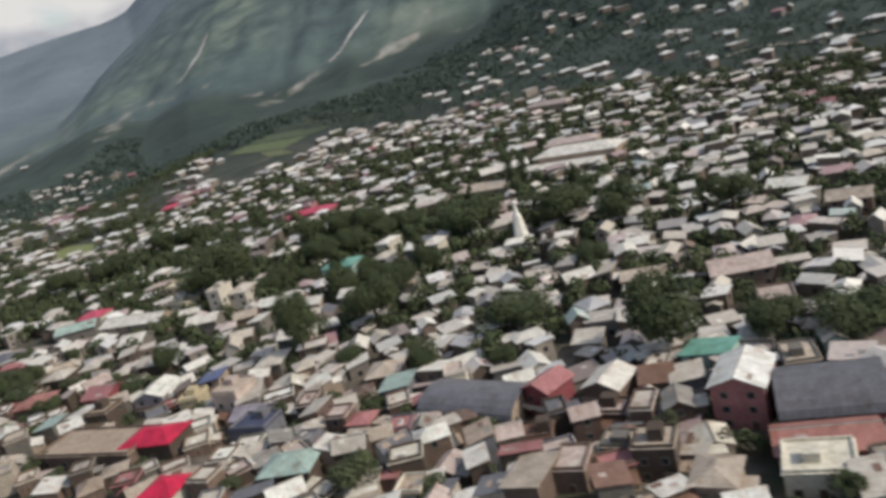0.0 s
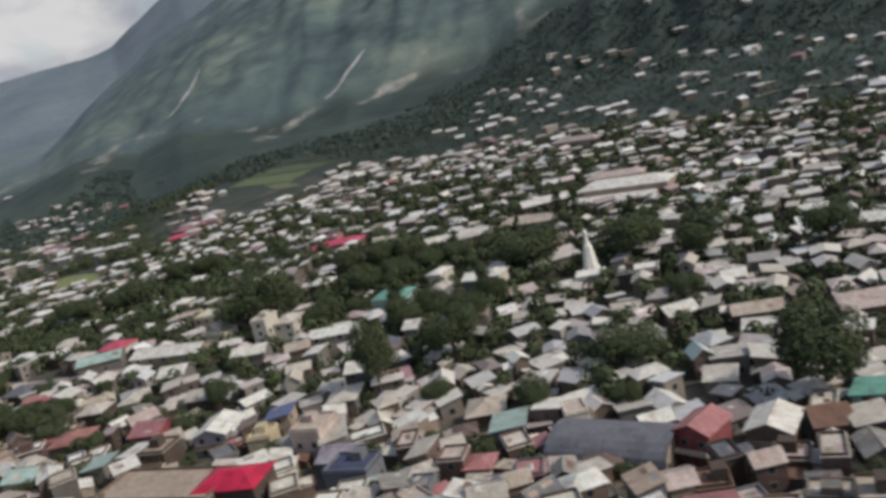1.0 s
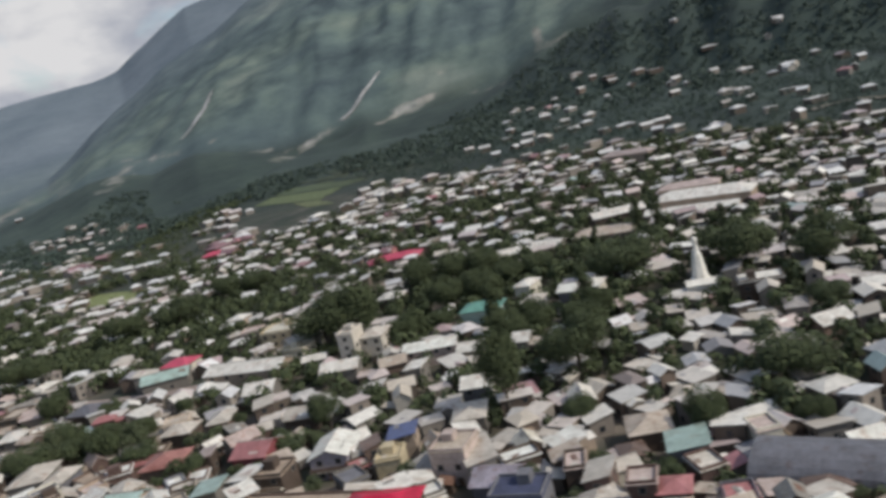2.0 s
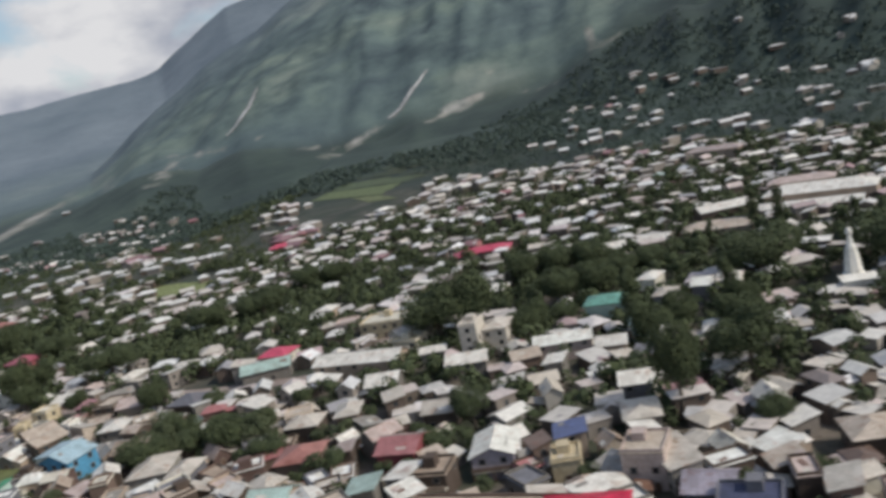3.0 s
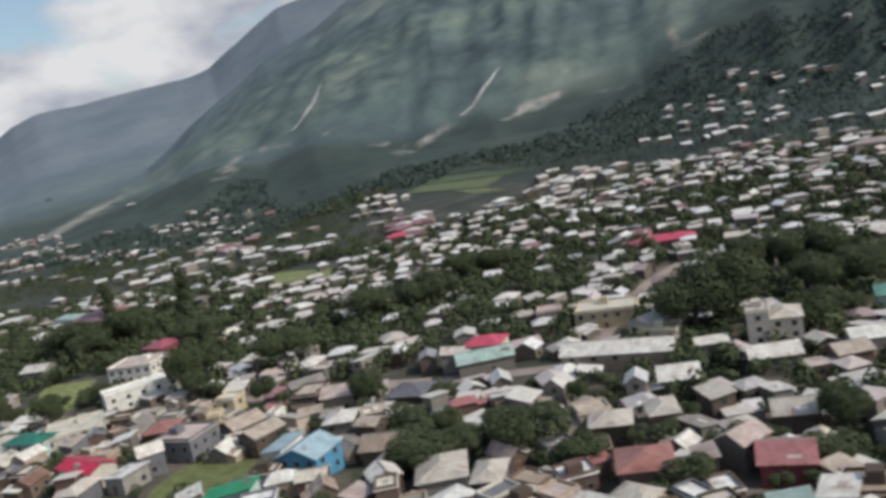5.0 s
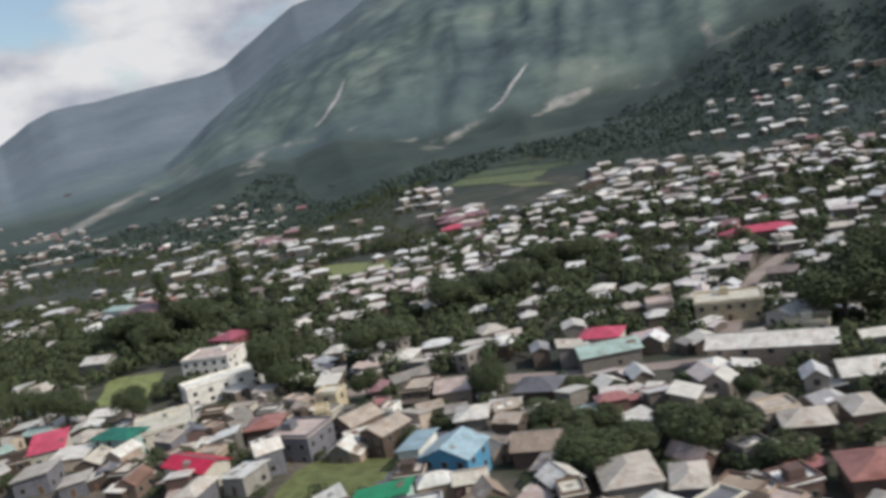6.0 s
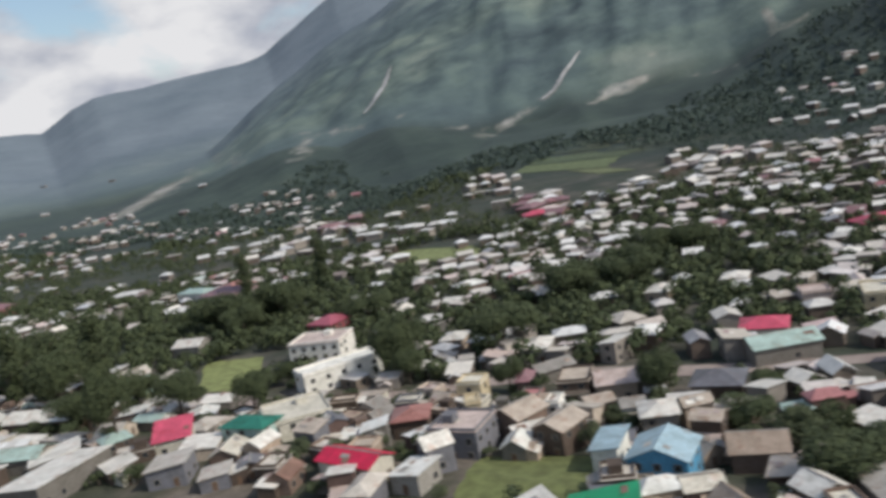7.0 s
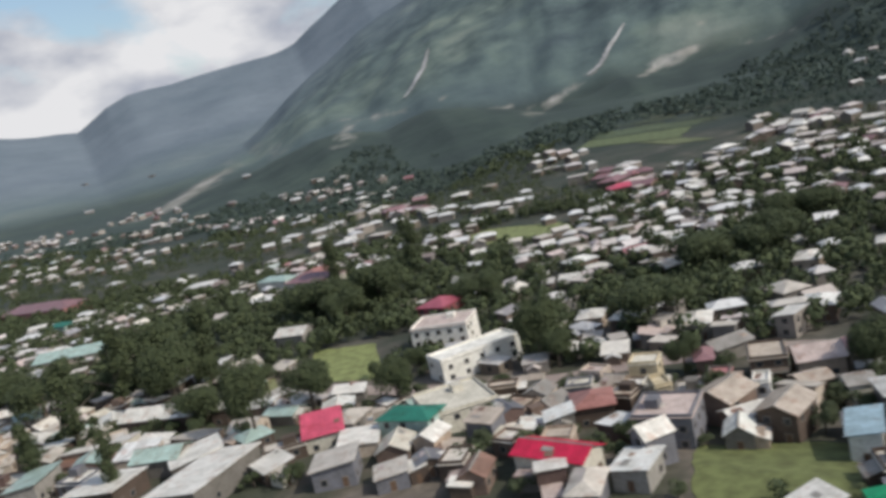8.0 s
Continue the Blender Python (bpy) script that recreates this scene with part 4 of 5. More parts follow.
house(35.7, 152.7, 9.4, 6.8, -37, "shed", "teal", "mint", 5.2, 1.0, 2, rng=pick)
house(47.3, 125.7, 14.9, 16.0, 73, "barrel", "slate", "maroon", 4.6, 4.2, 2, note="long hall with a dark grey barrel-vaulted roof and maroon walls", kind="hall", rng=pick)
house(40.7, 112.0, 8.4, 14.6, 74, "gable", "salmon", "maroon", 4.4, 1.6, 2, note="long low hall with a dull red gabled roof and maroon walls", kind="hall", rng=pick)
house(36.7, 105.2, 9.7, 8.4, -20, "flat", "cream", "cream", 4.6, 0.5, 2, rng=pick)
house(40.4, 97.1, 3.6, 8.3, -12, "shed", "silver", "mint", 4.4, 0.5, 2, rng=pick)
house(16.4, 117.3, 6.5, 6.5, -21, "flat", "beige", "timber", 6.4, 0.5, 2, rng=pick)
house(22.4, 105.9, 6.1, 7.3, -27, "hip", "beige", "tan", 4.6, 1.3, 2, rng=pick)
house(25.4, 153.7, 4.3, 6.8, -28, "flat", "silver", "stone", 4.6, 0.5, 2, rng=pick)
house(28.6, 144.5, 5.6, 6.8, -11, "shed", "silver", "slate", 5.0, 0.6, 2, rng=pick)
house(14.7, 149.6, 7.4, 8.7, -35, "gable", "white", "brown", 5.0, 1.5, 2, rng=pick)
house(-11.7, 157.3, 12.7, 22.2, 56, "barrel", "slate", "tan", 2.6, 3.6, 2, note="low hall under a dark grey barrel-vaulted roof", kind="hall", rng=pick)
house(2.8, 151.3, 6.5, 7.7, -47, "gable", "pink", "maroon", 6.4, 1.4, 2, rng=pick)
house(-12.4, 125.8, 3.2, 5.5, 5, "shed", "white", "timber", 4.6, 0.5, 2, rng=pick)
house(-3.8, 115.9, 5.9, 9.0, -28, "shed", "beige", "brown", 4.6, 0.6, 2, rng=pick)
house(3.2, 118.5, 5.0, 7.3, -20, "flat", "blush", "brown", 4.6, 0.5, 2, rng=pick)
house(-29.8, 173.9, 6.8, 7.7, -12, "shed", "mint", "slate", 4.6, 0.7, 2, rng=pick)
house(-47.7, 138.7, 8.1, 9.8, 80, "hip", "mint", "timber", 4.4, 1.8, 2, rng=pick)
house(-101.0, 173.3, 29.4, 12.1, -22, "flat", "tan", "brown", 3.6, 0.5, 2, rng=pick)
house(-61.3, 165.9, 9.4, 7.5, -21, "flat", "indigo", "slate", 4.8, 0.5, 2, rng=pick)
house(19.4, 221.2, 7.9, 7.9, 100, "gable", "white", "brown", 4.6, 1.6, 2, rng=pick)
house(32.3, 198.8, 6.9, 7.2, 65, "gable", "white", "stone", 4.4, 1.4, 2, rng=pick)
house(35.7, 209.8, 6.9, 11.4, 76, "gable", "beige", "timber", 4.4, 1.4, 2, rng=pick)
house(56.9, 196.7, 10.9, 14.4, 80, "gable", "blush", "brown", 5.4, 2.0, 2, rng=pick)
house(57.0, 173.6, 7.5, 8.8, -15, "flat", "blush", "brown", 5.0, 0.5, 2, rng=pick)
house(57.6, 148.3, 3.6, 7.8, -11, "gable", "silver", "mint", 5.4, 1.2, 2, rng=pick)
house(49.7, 144.1, 6.1, 8.7, -12, "flat", "beige", "stone", 4.4, 0.5, 2, rng=pick)
house(48.5, 390.4, 16.0, 42.4, 58, "hip", "white", "tan", 7.0, 3.0, 1, note="large long building with a bright white hipped roof", kind="public_building", rng=pick)
house(39.7, 381.1, 8.6, 39.4, 59, "gable", "white", "tan", 4.0, 1.6, 1, note="long low wing with a white gabled roof", kind="public_building", rng=pick)
house(48.2, 407.9, 10.6, 26.6, 64, "hip", "blush", "tan", 8.5, 2.0, 1, note="rear wing with a pinkish beige hipped roof", kind="public_building", rng=pick)
house(12.1, 401.8, 10.7, 23.4, 93, "gable", "white", "timber", 6.0, 2.0, 1, rng=pick)
house(0.3, 374.0, 13.0, 25.9, 68, "hip", "beige", "tan", 5.0, 2.4, 1, rng=pick)
house(-41.1, 382.2, 8.8, 11.6, 93, "gable", "white", "brown", 3.8, 1.8, 2, rng=pick)
house(-24.0, 382.5, 9.8, 15.1, 58, "gable", "white", "stone", 3.8, 1.8, 2, rng=pick)
house(19.9, 261.8, 12.0, 8.9, -16, "flat", "white", "timber", 6.0, 0.5, 2, rng=pick)
house(94.2, 257.6, 8.8, 11.7, 52, "gable", "white", "tan", 5.4, 1.8, 2, rng=pick)
house(100.4, 230.1, 8.8, 11.4, 62, "gable", "beige", "brown", 5.4, 1.8, 2, rng=pick)
house(-228.6, 631.6, 10.2, 15.5, 62, "hip", "plum", "stone", 4.4, 2.0, 1, rng=pick)
house(-222.0, 588.1, 10.5, 16.5, 103, "hip", "rose", "timber", 4.4, 2.0, 1, rng=pick)
house(-210.2, 622.8, 10.2, 16.3, 89, "hip", "plum", "tan", 4.4, 2.0, 1, rng=pick)
house(-381.8, 733.0, 10.9, 20.7, 124, "hip", "plum", "brown", 4.4, 2.0, 1, rng=pick)
house(-97.6, 431.2, 10.9, 16.0, 100, "hip", "rose", "stone", 4.4, 2.0, 1, rng=pick)
house(-221.4, 618.7, 12.3, 29.8, 146, "hip", "plum", "timber", 4.4, 2.4, 1, rng=pick)
house(56.1, 549.2, 11.3, 33.7, 48, "hip", "blush", "tan", 5.0, 2.4, 1, rng=pick)
house(-88.5, 430.7, 10.8, 18.5, 78, "hip", "rose", "brown", 4.4, 2.0, 1, rng=pick)
house(-379.4, 515.5, 13.5, 16.5, 142, "hip", "salmon", "stone", 6.0, 2.4, 1, rng=pick)
house(-224.9, 655.5, 9.0, 17.1, 46, "hip", "plum", "pink", 4.0, 1.8, 1, rng=pick)
house(-214.7, 622.9, 9.2, 13.4, 50, "hip", "pink", "timber", 4.2, 1.8, 1, rng=pick)
house(-211.3, 584.5, 10.5, 13.2, 58, "gable", "plum", "brown", 4.0, 2.0, 1, rng=pick)
house(-204.6, 598.9, 7.4, 8.7, 55, "hip", "blush", "pink", 4.0, 1.6, 1, rng=pick)
house(-358.1, 704.6, 9.7, 22.2, 47, "hip", "plum", "brown", 4.0, 1.8, 1, rng=pick)
house(-146.1, 476.0, 7.0, 8.8, -24, "hip", "plum", "brown", 4.0, 1.4, 1, rng=pick)
house(-96.3, 452.6, 8.7, 5.9, 66, "gable", "plum", "pink", 4.2, 1.8, 2, rng=pick)
house(-54.7, 269.6, 4.8, 8.9, -13, "gable", "mint", "mint", 6.5, 1.2, 2, rng=pick)
house(-63.3, 232.2, 6.8, 9.2, 92, "gable", "white", "cream", 4.2, 1.4, 2, rng=pick)
house(-33.8, 185.9, 7.8, 8.7, -8, "hip", "beige", "timber", 4.2, 1.6, 2, rng=pick)
house(-64.6, 174.8, 7.6, 7.6, 67, "gable", "lilac", "slate", 4.2, 1.6, 2, rng=pick)
house(-41.2, 312.6, 5.7, 8.9, -33, "hip", "white", "cream", 7.0, 1.3, 2, rng=pick)
house(-29.4, 295.1, 7.9, 5.5, 63, "gable", "white", "slate", 6.5, 1.6, 2, rng=pick)
house(-22.2, 293.4, 6.9, 8.9, -27, "hip", "white", "cream", 7.0, 1.4, 2, rng=pick)
house(-50.3, 252.2, 6.9, 4.1, 70, "gable", "white", "stone", 7.0, 1.4, 2, rng=pick)
house(-40.2, 250.1, 4.6, 7.9, -18, "hip", "white", "beige", 7.0, 1.3, 2, rng=pick)
house(-31.4, 253.4, 7.9, 7.1, 78, "gable", "beige", "stone", 6.5, 1.6, 2, rng=pick)
house(-41.6, 292.2, 5.7, 7.9, -27, "hip", "silver", "slate", 6.5, 1.3, 2, rng=pick)
tree(30.5, 163.0, "broad", 1.75, 1, 1.05)
tree(51.2, 158.2, "broad", 1.30, 2, 0.72)
tree(63.5, 150.9, "broad", 1.75, 3, 0.60)
tree(23.2, 290.3, "broad", 2.49, 4, 0.65)
tree(43.9, 271.3, "broad", 1.82, 5, 0.89)
tree(73.8, 249.9, "broad", 1.58, 6, 0.87)
tree(-101.8, 302.3, "broad", 1.98, 7, 1.10)
tree(0.9, 200.2, "broad", 1.77, 8, 0.60)
tree(-39.4, 227.4, "broad", 1.65, 9, 0.98)
tree(-33.7, 250.0, "broad", 1.39, 10, 0.91)
tree(-70.2, 323.2, "broad", 1.53, 11, 0.80)
tree(-56.4, 325.6, "broad", 1.53, 12, 0.80)
tree(-34.0, 128.4, "small", 1.74, 12, 0.94)
tree(-82.5, 291.9, "broad", 1.06, 13, 1.07)
tree(13.4, 369.6, "poplar", 1.61, 14, 0.72)
tree(18.6, 357.3, "poplar", 1.56, 15, 0.81)
tree(-6.6, 362.3, "poplar", 1.15, 16, 0.60)
tree(3.6, 323.3, "poplar", 1.04, 17, 0.60)
tree(37.8, 339.3, "poplar", 1.09, 18, 0.79)
tree(-7.6, 305.5, "broad", 2.60, 19, 0.60)
tree(-59.8, 235.6, "small", 2.23, 20, 0.60)
tree(-24.7, 275.1, "broad", 0.98, 21, 1.07)
tree(26.8, 235.4, "broad", 1.11, 22, 0.73)
tree(-110.6, 299.9, "broad", 2.23, 23, 0.77)
tree(-85.6, 287.2, "broad", 1.16, 24, 0.86)
tree(-53.1, 262.2, "broad", 1.16, 25, 1.09)
tree(-55.4, 274.3, "poplar", 2.24, 26, 0.60)
tree(-59.0, 212.6, "broad", 1.11, 27, 1.88)
tree(-27.1, 277.5, "poplar", 1.89, 28, 0.60)
tree(-44.0, 266.8, "broad", 1.02, 29, 1.20)
tree(-172.5, 235.7, "small", 1.57, 30, 1.13)
tree(-165.4, 238.7, "small", 1.57, 31, 1.13)
tree(-162.0, 234.3, "small", 1.67, 31, 1.04)
tree(-154.7, 237.1, "small", 1.67, 32, 1.04)
tree(-181.9, 248.3, "small", 1.38, 32, 1.20)
tree(-175.7, 250.9, "small", 1.38, 33, 1.20)
tree(-149.7, 227.4, "small", 1.86, 33, 0.71)
tree(-328.3, 430.5, "broad", 2.32, 34, 0.69)
tree(-134.0, 212.7, "small", 1.70, 35, 0.71)
tree(-71.9, 298.1, "broad", 0.93, 36, 0.80)
tree(-109.7, 216.2, "small", 1.95, 37, 0.60)
tree(-80.0, 358.8, "broad", 1.53, 38, 0.84)
tree(-66.2, 361.3, "broad", 1.53, 39, 0.84)
tree(-52.4, 358.7, "broad", 1.53, 40, 0.84)
tree(-45.2, 341.9, "broad", 1.33, 39, 0.67)
tree(-33.2, 344.3, "broad", 1.33, 40, 0.67)
tree(-327.5, 294.0, "broad", 1.12, 40, 1.7)
tree(-352.6, 316.5, "broad", 1.43, 41, 0.80)
tree(-297.5, 307.5, "broad", 0.97, 42, 1.2)
tree(-369.7, 339.3, "broad", 1.68, 43, 1.16)
tree(-395.8, 371.8, "broad", 2.38, 44, 0.87)
tree(-368.0, 358.4, "poplar", 3.09, 45, 0.60)
tree(-392.2, 349.3, "poplar", 3.15, 46, 0.60)
tree(-355.2, 428.3, "broad", 2.16, 47, 0.71)
tree(-336.8, 408.9, "broad", 1.78, 48, 0.75)
tree(-359.3, 476.9, "poplar", 2.85, 49, 0.60)
tree(-264.5, 329.0, "broad", 1.15, 50, 1.35)
tree(-261.5, 331.0, "poplar", 2.06, 51, 0.60)
tree(-379.3, 288.2, "poplar", 1.67, 52, 0.63)
tree(-350.9, 273.9, "poplar", 1.46, 53, 0.74)
tree(-415.8, 344.8, "broad", 2.09, 54, 0.72)
tree(-384.6, 312.8, "poplar", 2.76, 55, 0.60)
tree(-448.6, 368.6, "broad", 2.13, 56, 0.71)
tree(-325.5, 491.8, "poplar", 2.89, 57, 0.60)
tree(-234.0, 339.4, "broad", 2.13, 58, 0.62)
tree(-288.2, 406.9, "broad", 1.91, 59, 0.60)
tree(-215.2, 395.5, "broad", 2.24, 60, 0.60)
tree(-191.6, 400.2, "broad", 2.32, 61, 0.60)
tree(-271.5, 282.5, "small", 1.44, 63, 0.83)
tree(-180.0, 233.9, "broad", 1.38, 64, 0.68)
tree(-173.8, 237.4, "broad", 1.21, 65, 0.65)
tree(-163.5, 241.3, "broad", 1.25, 66, 0.65)
tree(-185.8, 265.3, "small", 2.20, 67, 0.60)
tree(-180.7, 256.7, "small", 1.64, 68, 0.71)
tree(-155.3, 245.7, "broad", 0.83, 69, 0.91)
tree(-321.5, 316.0, "broad", 1.3, 70, 0.95)
tree(-345.2, 333.2, "broad", 1.24, 71, 0.93)
tree(-262.0, 346.0, "broad", 0.96, 72, 1.28)
tree(-344.6, 426.7, "broad", 2.65, 73, 0.60)
tree(-178.9, 439.6, "broad", 1.64, 74, 0.74)
tree(-163.7, 441.1, "broad", 1.63, 75, 0.74)


def temple(x, y, yaw):
    """A white hall with a tapering curved tower and a finial."""
    base = new("temple")
    base.matrix_basis = pose(x, y, ground_z(x, y), 0, 0, yaw)
    k = Mesh()
    k.box(-4.5, 4.5, -7.5, -1.0, -1, 4.2)
    part("hall", k.data("hall", [WALL]), base, None, COL["white"])
    k = Mesh()
    k.box(-4.8, 4.8, -7.8, -0.7, 4.2, 4.5)
    part("hall_roof", k.data("hall_roof", [FLAT]), base, None, COL["white"])
    rings = [(0.0, 2.9), (3.6, 2.9), (4.0, 3.2), (4.4, 2.6), (7.0, 2.3), (9.5, 1.9), (11.5, 1.5), (12.6, 0.9), (15.0, 0.6), (15.6, 0.95), (16.6, 0.85), (17.2, 0.3)]
    k = Mesh()
    n = 8
    for z, r in rings:
        k.v += [(r * math.cos(2 * math.pi * (q + 0.5) / n), 2.0 + r * math.sin(2 * math.pi * (q + 0.5) / n), z - (1 if z == 0 else 0)) for q in range(n)]
    for p in range(len(rings) - 1):
        k.f += [(p * n + q, p * n + (q + 1) % n, (p + 1) * n + (q + 1) % n, (p + 1) * n + q) for q in range(n)]
    k.f.append(tuple(range((len(rings) - 1) * n, len(rings) * n)))
    k.m = [0] * len(k.f)
    part("tower", k.data("tower", [WALL]), base, None, COL["white"])
    k = Mesh()
    k.prism([(-0.12, 1.88, 17.1), (0.12, 1.88, 17.1), (0.12, 2.12, 17.1), (-0.12, 2.12, 17.1)], (0, 0, 1.6))
    part("finial", k.data("finial", [FRAME]), base)
    part("door_frame", WINDOW, part("door", DOOR, base, pose(0, -7.5, 0.05) @ Matrix.Diagonal((1.6, 1, 2.4, 1))))
    tagged(base, "white temple with a low hall and a tapering tower among trees", "temple")
    block(x, y, 9, 13, yaw)


temple(8.4, 279.0, -14)

# ---------------------------------------------------------------- the rest of the town
rng = random.Random(7)


def free(x, y, r):
    return all((x - a) ** 2 + (y - b) ** 2 > (r + c) ** 2 for a, b, c in taken)


def in_view(x, y):
    return -275 - 0.75 * (y - 128) < x < 30 + 0.52 * y and y > edge(x) - 18


GROVES = [(-395, 318, 30, 20), (-354, 318, 15, 12), (-340, 345, 13, 12), (-390, 385, 40, 25), (-348, 430, 30, 20), (-158, 236, 17, 10), (-181, 251, 12, 8), (-108, 217, 8, 6), (-122, 226, 7, 5), (-112, 262, 8, 9), (-82, 262, 9, 7), (-86, 236, 8, 5), (-137, 268, 8, 6), (-58, 341, 48, 28), (-176, 416, 35, 29), (-222, 382, 26, 22), (-192, 362, 37, 20), (-347, 464, 33, 51), (-415, 435, 25, 56), (-6, 296, 22, 15), (-40, 277, 18, 28), (-174, 252, 14, 9), (-155, 398, 24, 20)]


def town_density(x, y):
    g = noise.noise((x * 0.009, y * 0.009, 0.4)) + 0.6 * noise.noise((x * 0.035, y * 0.035, 4.4))
    west = min(1.0, max(0.0, (-x - 90) / 60))
    deep = min(1.0, max(0.0, (y - edge(x) - 35) / 70))
    outer = min(1.0, max(0.0, (-x - 300) / 120)) * min(1.0, max(0.0, (y - 440) / 80))
    for a, b, rx, ry in GROVES:
        inner = 1.25 - math.hypot((x - a) / rx, (y - b) / ry)
        if inner > 0:
            g -= 1.15 * min(1.0, inner * 2)
    east = min(1.0, max(0.0, (x - 20) / 40)) * min(1.0, max(0.0, (420 - y) / 60))
    return 1.1 + 0.22 * east - (0.1 + 0.20 * deep) * west - 0.46 * deep - 0.2 * outer + 0.55 * g


def open_ground(x, y):
    """Roads and meadows stay free."""
    for (ax, ay), (bx, by), w in LANES:
        dx, dy = bx - ax, by - ay
        u = max(0.0, min(1.0, ((x - ax) * dx + (y - ay) * dy) / (dx * dx + dy * dy)))
        if math.hypot(x - ax - u * dx, y - ay - u * dy) < w:
            return False
    return all(math.hypot((x - a) / rx, (y - b) / ry) > 1 for a, b, rx, ry in GREENS)


LANES = [((-327, 340), (-262, 315), 7), ((-262, 315), (-213, 314), 7), ((-213, 314), (-142, 292), 7.5), ((-142, 292), (-129, 333), 6), ((-129, 333), (-94, 398), 6)]
GREENS = [(-326, 362, 19, 26), (-227, 247, 15, 13), (-340, 340, 5, 11), (-332, 322, 5, 8), (-318, 303, 6, 12), (-277, 540, 35, 37), (-182, 751, 63, 107)]
TOPS = ["silver"] * 8 + ["white"] * 10 + ["beige"] * 6 + ["blush"] * 4 + ["tan"] * 4 + ["grey"] * 3 + ["cream"] * 2 + ["rust", "slate", "brown"] * 2 + ["mint", "pink"]
PALE = ["white"] * 6 + ["silver"] * 3 + ["mint", "cream", "grey"]
WALLS = ["timber", "stone", "brown", "timber", "stone", "brown", "slate", "tan", "umber", "beige", "timber", "cream"]


def shed(x, y, w, d, yaw, rng):
    """A small lean-to outhouse."""
    base = new("shed")
    base.matrix_basis = pose(x, y, ground_z(x, y), 0, 0, yaw)
    h, rise = rng.uniform(1.9, 2.6), rng.uniform(0.3, 0.7)
    top, wall = rng.choice(TOPS), rng.choice(WALLS)
    part("wall", wall_solid("shed", w, d, h, rise).data("wall", [WALL]), base, None, COL[wall])
    part("roof", roof_solid("shed", w, d, h, rise, 0.3).data("roof", [ROOF]), base, None, COL[top])
    part("door", DOOR, base, pose(0, -d / 2, 0.05) @ Matrix.Diagonal((1.0, 1, 1.8, 1)))
    tagged(base, "small %s shed with a sloping %s roof" % (WORD.get(wall, wall).replace(" metal", ""), WORD.get(top, top)), "shed", "sheds between houses")


class Town:
    """Houses past the nearest ones, joined by surface."""

    def __init__(self):
        self.wall, self.roof, self.flat, self.pale, self.pane = Mesh(), Mesh(), Mesh(), Mesh(), Mesh()

    def put(self, dst, src, m):
        k = len(dst.v)
        dst.v += [tuple(m @ Vector(p)) for p in src.v]
        dst.f += [tuple(k + q for q in f) for f in src.f]
        dst.m += src.m

    def bright(self, x, y, w, d, yaw, kind, h, rise):
        m = pose(x, y, ground_z(x, y), 0, 0, yaw)
        self.put(self.wall, wall_solid(kind, w, d, h, rise), m)
        self.put(self.pale, roof_solid(kind, w, d, h, rise, 0.45), m)

    def add(self, x, y, w, d, yaw, kind, h, rise, panes):
        m = pose(x, y, ground_z(x, y), 0, 0, yaw)
        self.put(self.wall, wall_solid(kind, w, d, h, rise), m)
        self.put(self.flat if kind == "flat" else self.roof, roof_solid(kind, w, d, h, rise, 0.45), m)
        if panes:
            lie = Mesh()
            lie.box(-0.5, 0.5, -0.5, 0.5, 0.0, 1.0)
            for q in slope_sheets(kind, w, d, h, rise, 0.45, rng, rng.choice((0, 1, 2))):
                self.put(self.roof, lie, m @ q)
            if rng.random() < 0.4:
                q, walls, cover = wing_solids(w, d, h, rng)
                self.put(self.wall, walls, m @ q)
                self.put(self.roof, cover, m @ q)
            k = Mesh()
            for f in range(max(1, 1 + int((h - 2.4) / 2.7))):
                for i in range(max(1, int(w / 3.2))):
                    u = (i + 0.5) * w / max(1, int(w / 3.2)) - w / 2
                    k.box(u - 0.6, u + 0.6, -d / 2 - 0.05, -d / 2 + 0.1, f * 2.7 + 0.9, f * 2.7 + 2.1)
                for i in range(max(1, int(d / 3.6))):
                    u = (i + 0.5) * d / max(1, int(d / 3.6)) - d / 2
                    k.box(w / 2 - 0.1, w / 2 + 0.05, u - 0.55, u + 0.55, f * 2.7 + 0.9, f * 2.7 + 2.1)
                    k.box(-w / 2 - 0.05, -w / 2 + 0.1, u - 0.55, u + 0.55, f * 2.7 + 0.9, f * 2.7 + 2.1)
            self.put(self.pane, k, m)


ROOF_STOPS = [(0.0, (0.56, 0.53, 0.47)), (0.16, (0.78, 0.75, 0.68)), (0.30, (0.50, 0.44, 0.36)), (0.44, (0.55, 0.53, 0.49)), (0.56, (0.54, 0.44, 0.40)), (0.66, (0.72, 0.71, 0.69)), (0.76, (0.30, 0.30, 0.31)),
              (0.84, (0.22, 0.16, 0.13)), (0.90, (0.55, 0.55, 0.52)), (0.96, (0.34, 0.14, 0.15)), (1.0, (0.40, 0.50, 0.46))]
TOWN_ROOF = island_mat("town_sheet_roofs", ROOF_STOPS, 0.45)
TOWN_FLAT = island_mat("town_flat_roofs", [(0.0, (0.42, 0.37, 0.31)), (0.3, (0.55, 0.5, 0.44)), (0.6, (0.36, 0.33, 0.3)), (0.8, (0.6, 0.57, 0.52)), (1.0, (0.48, 0.4, 0.36))], 0.9)
TOWN_WALL = island_mat("town_plaster", [(0.0, (0.20, 0.165, 0.13)), (0.25, (0.10, 0.075, 0.058)), (0.45, (0.16, 0.12, 0.095)), (0.62, (0.19, 0.18, 0.165)), (0.78, (0.30, 0.26, 0.22)), (0.9, (0.11, 0.09, 0.075)), (1.0, (0.48, 0.44, 0.38))], 0.9)
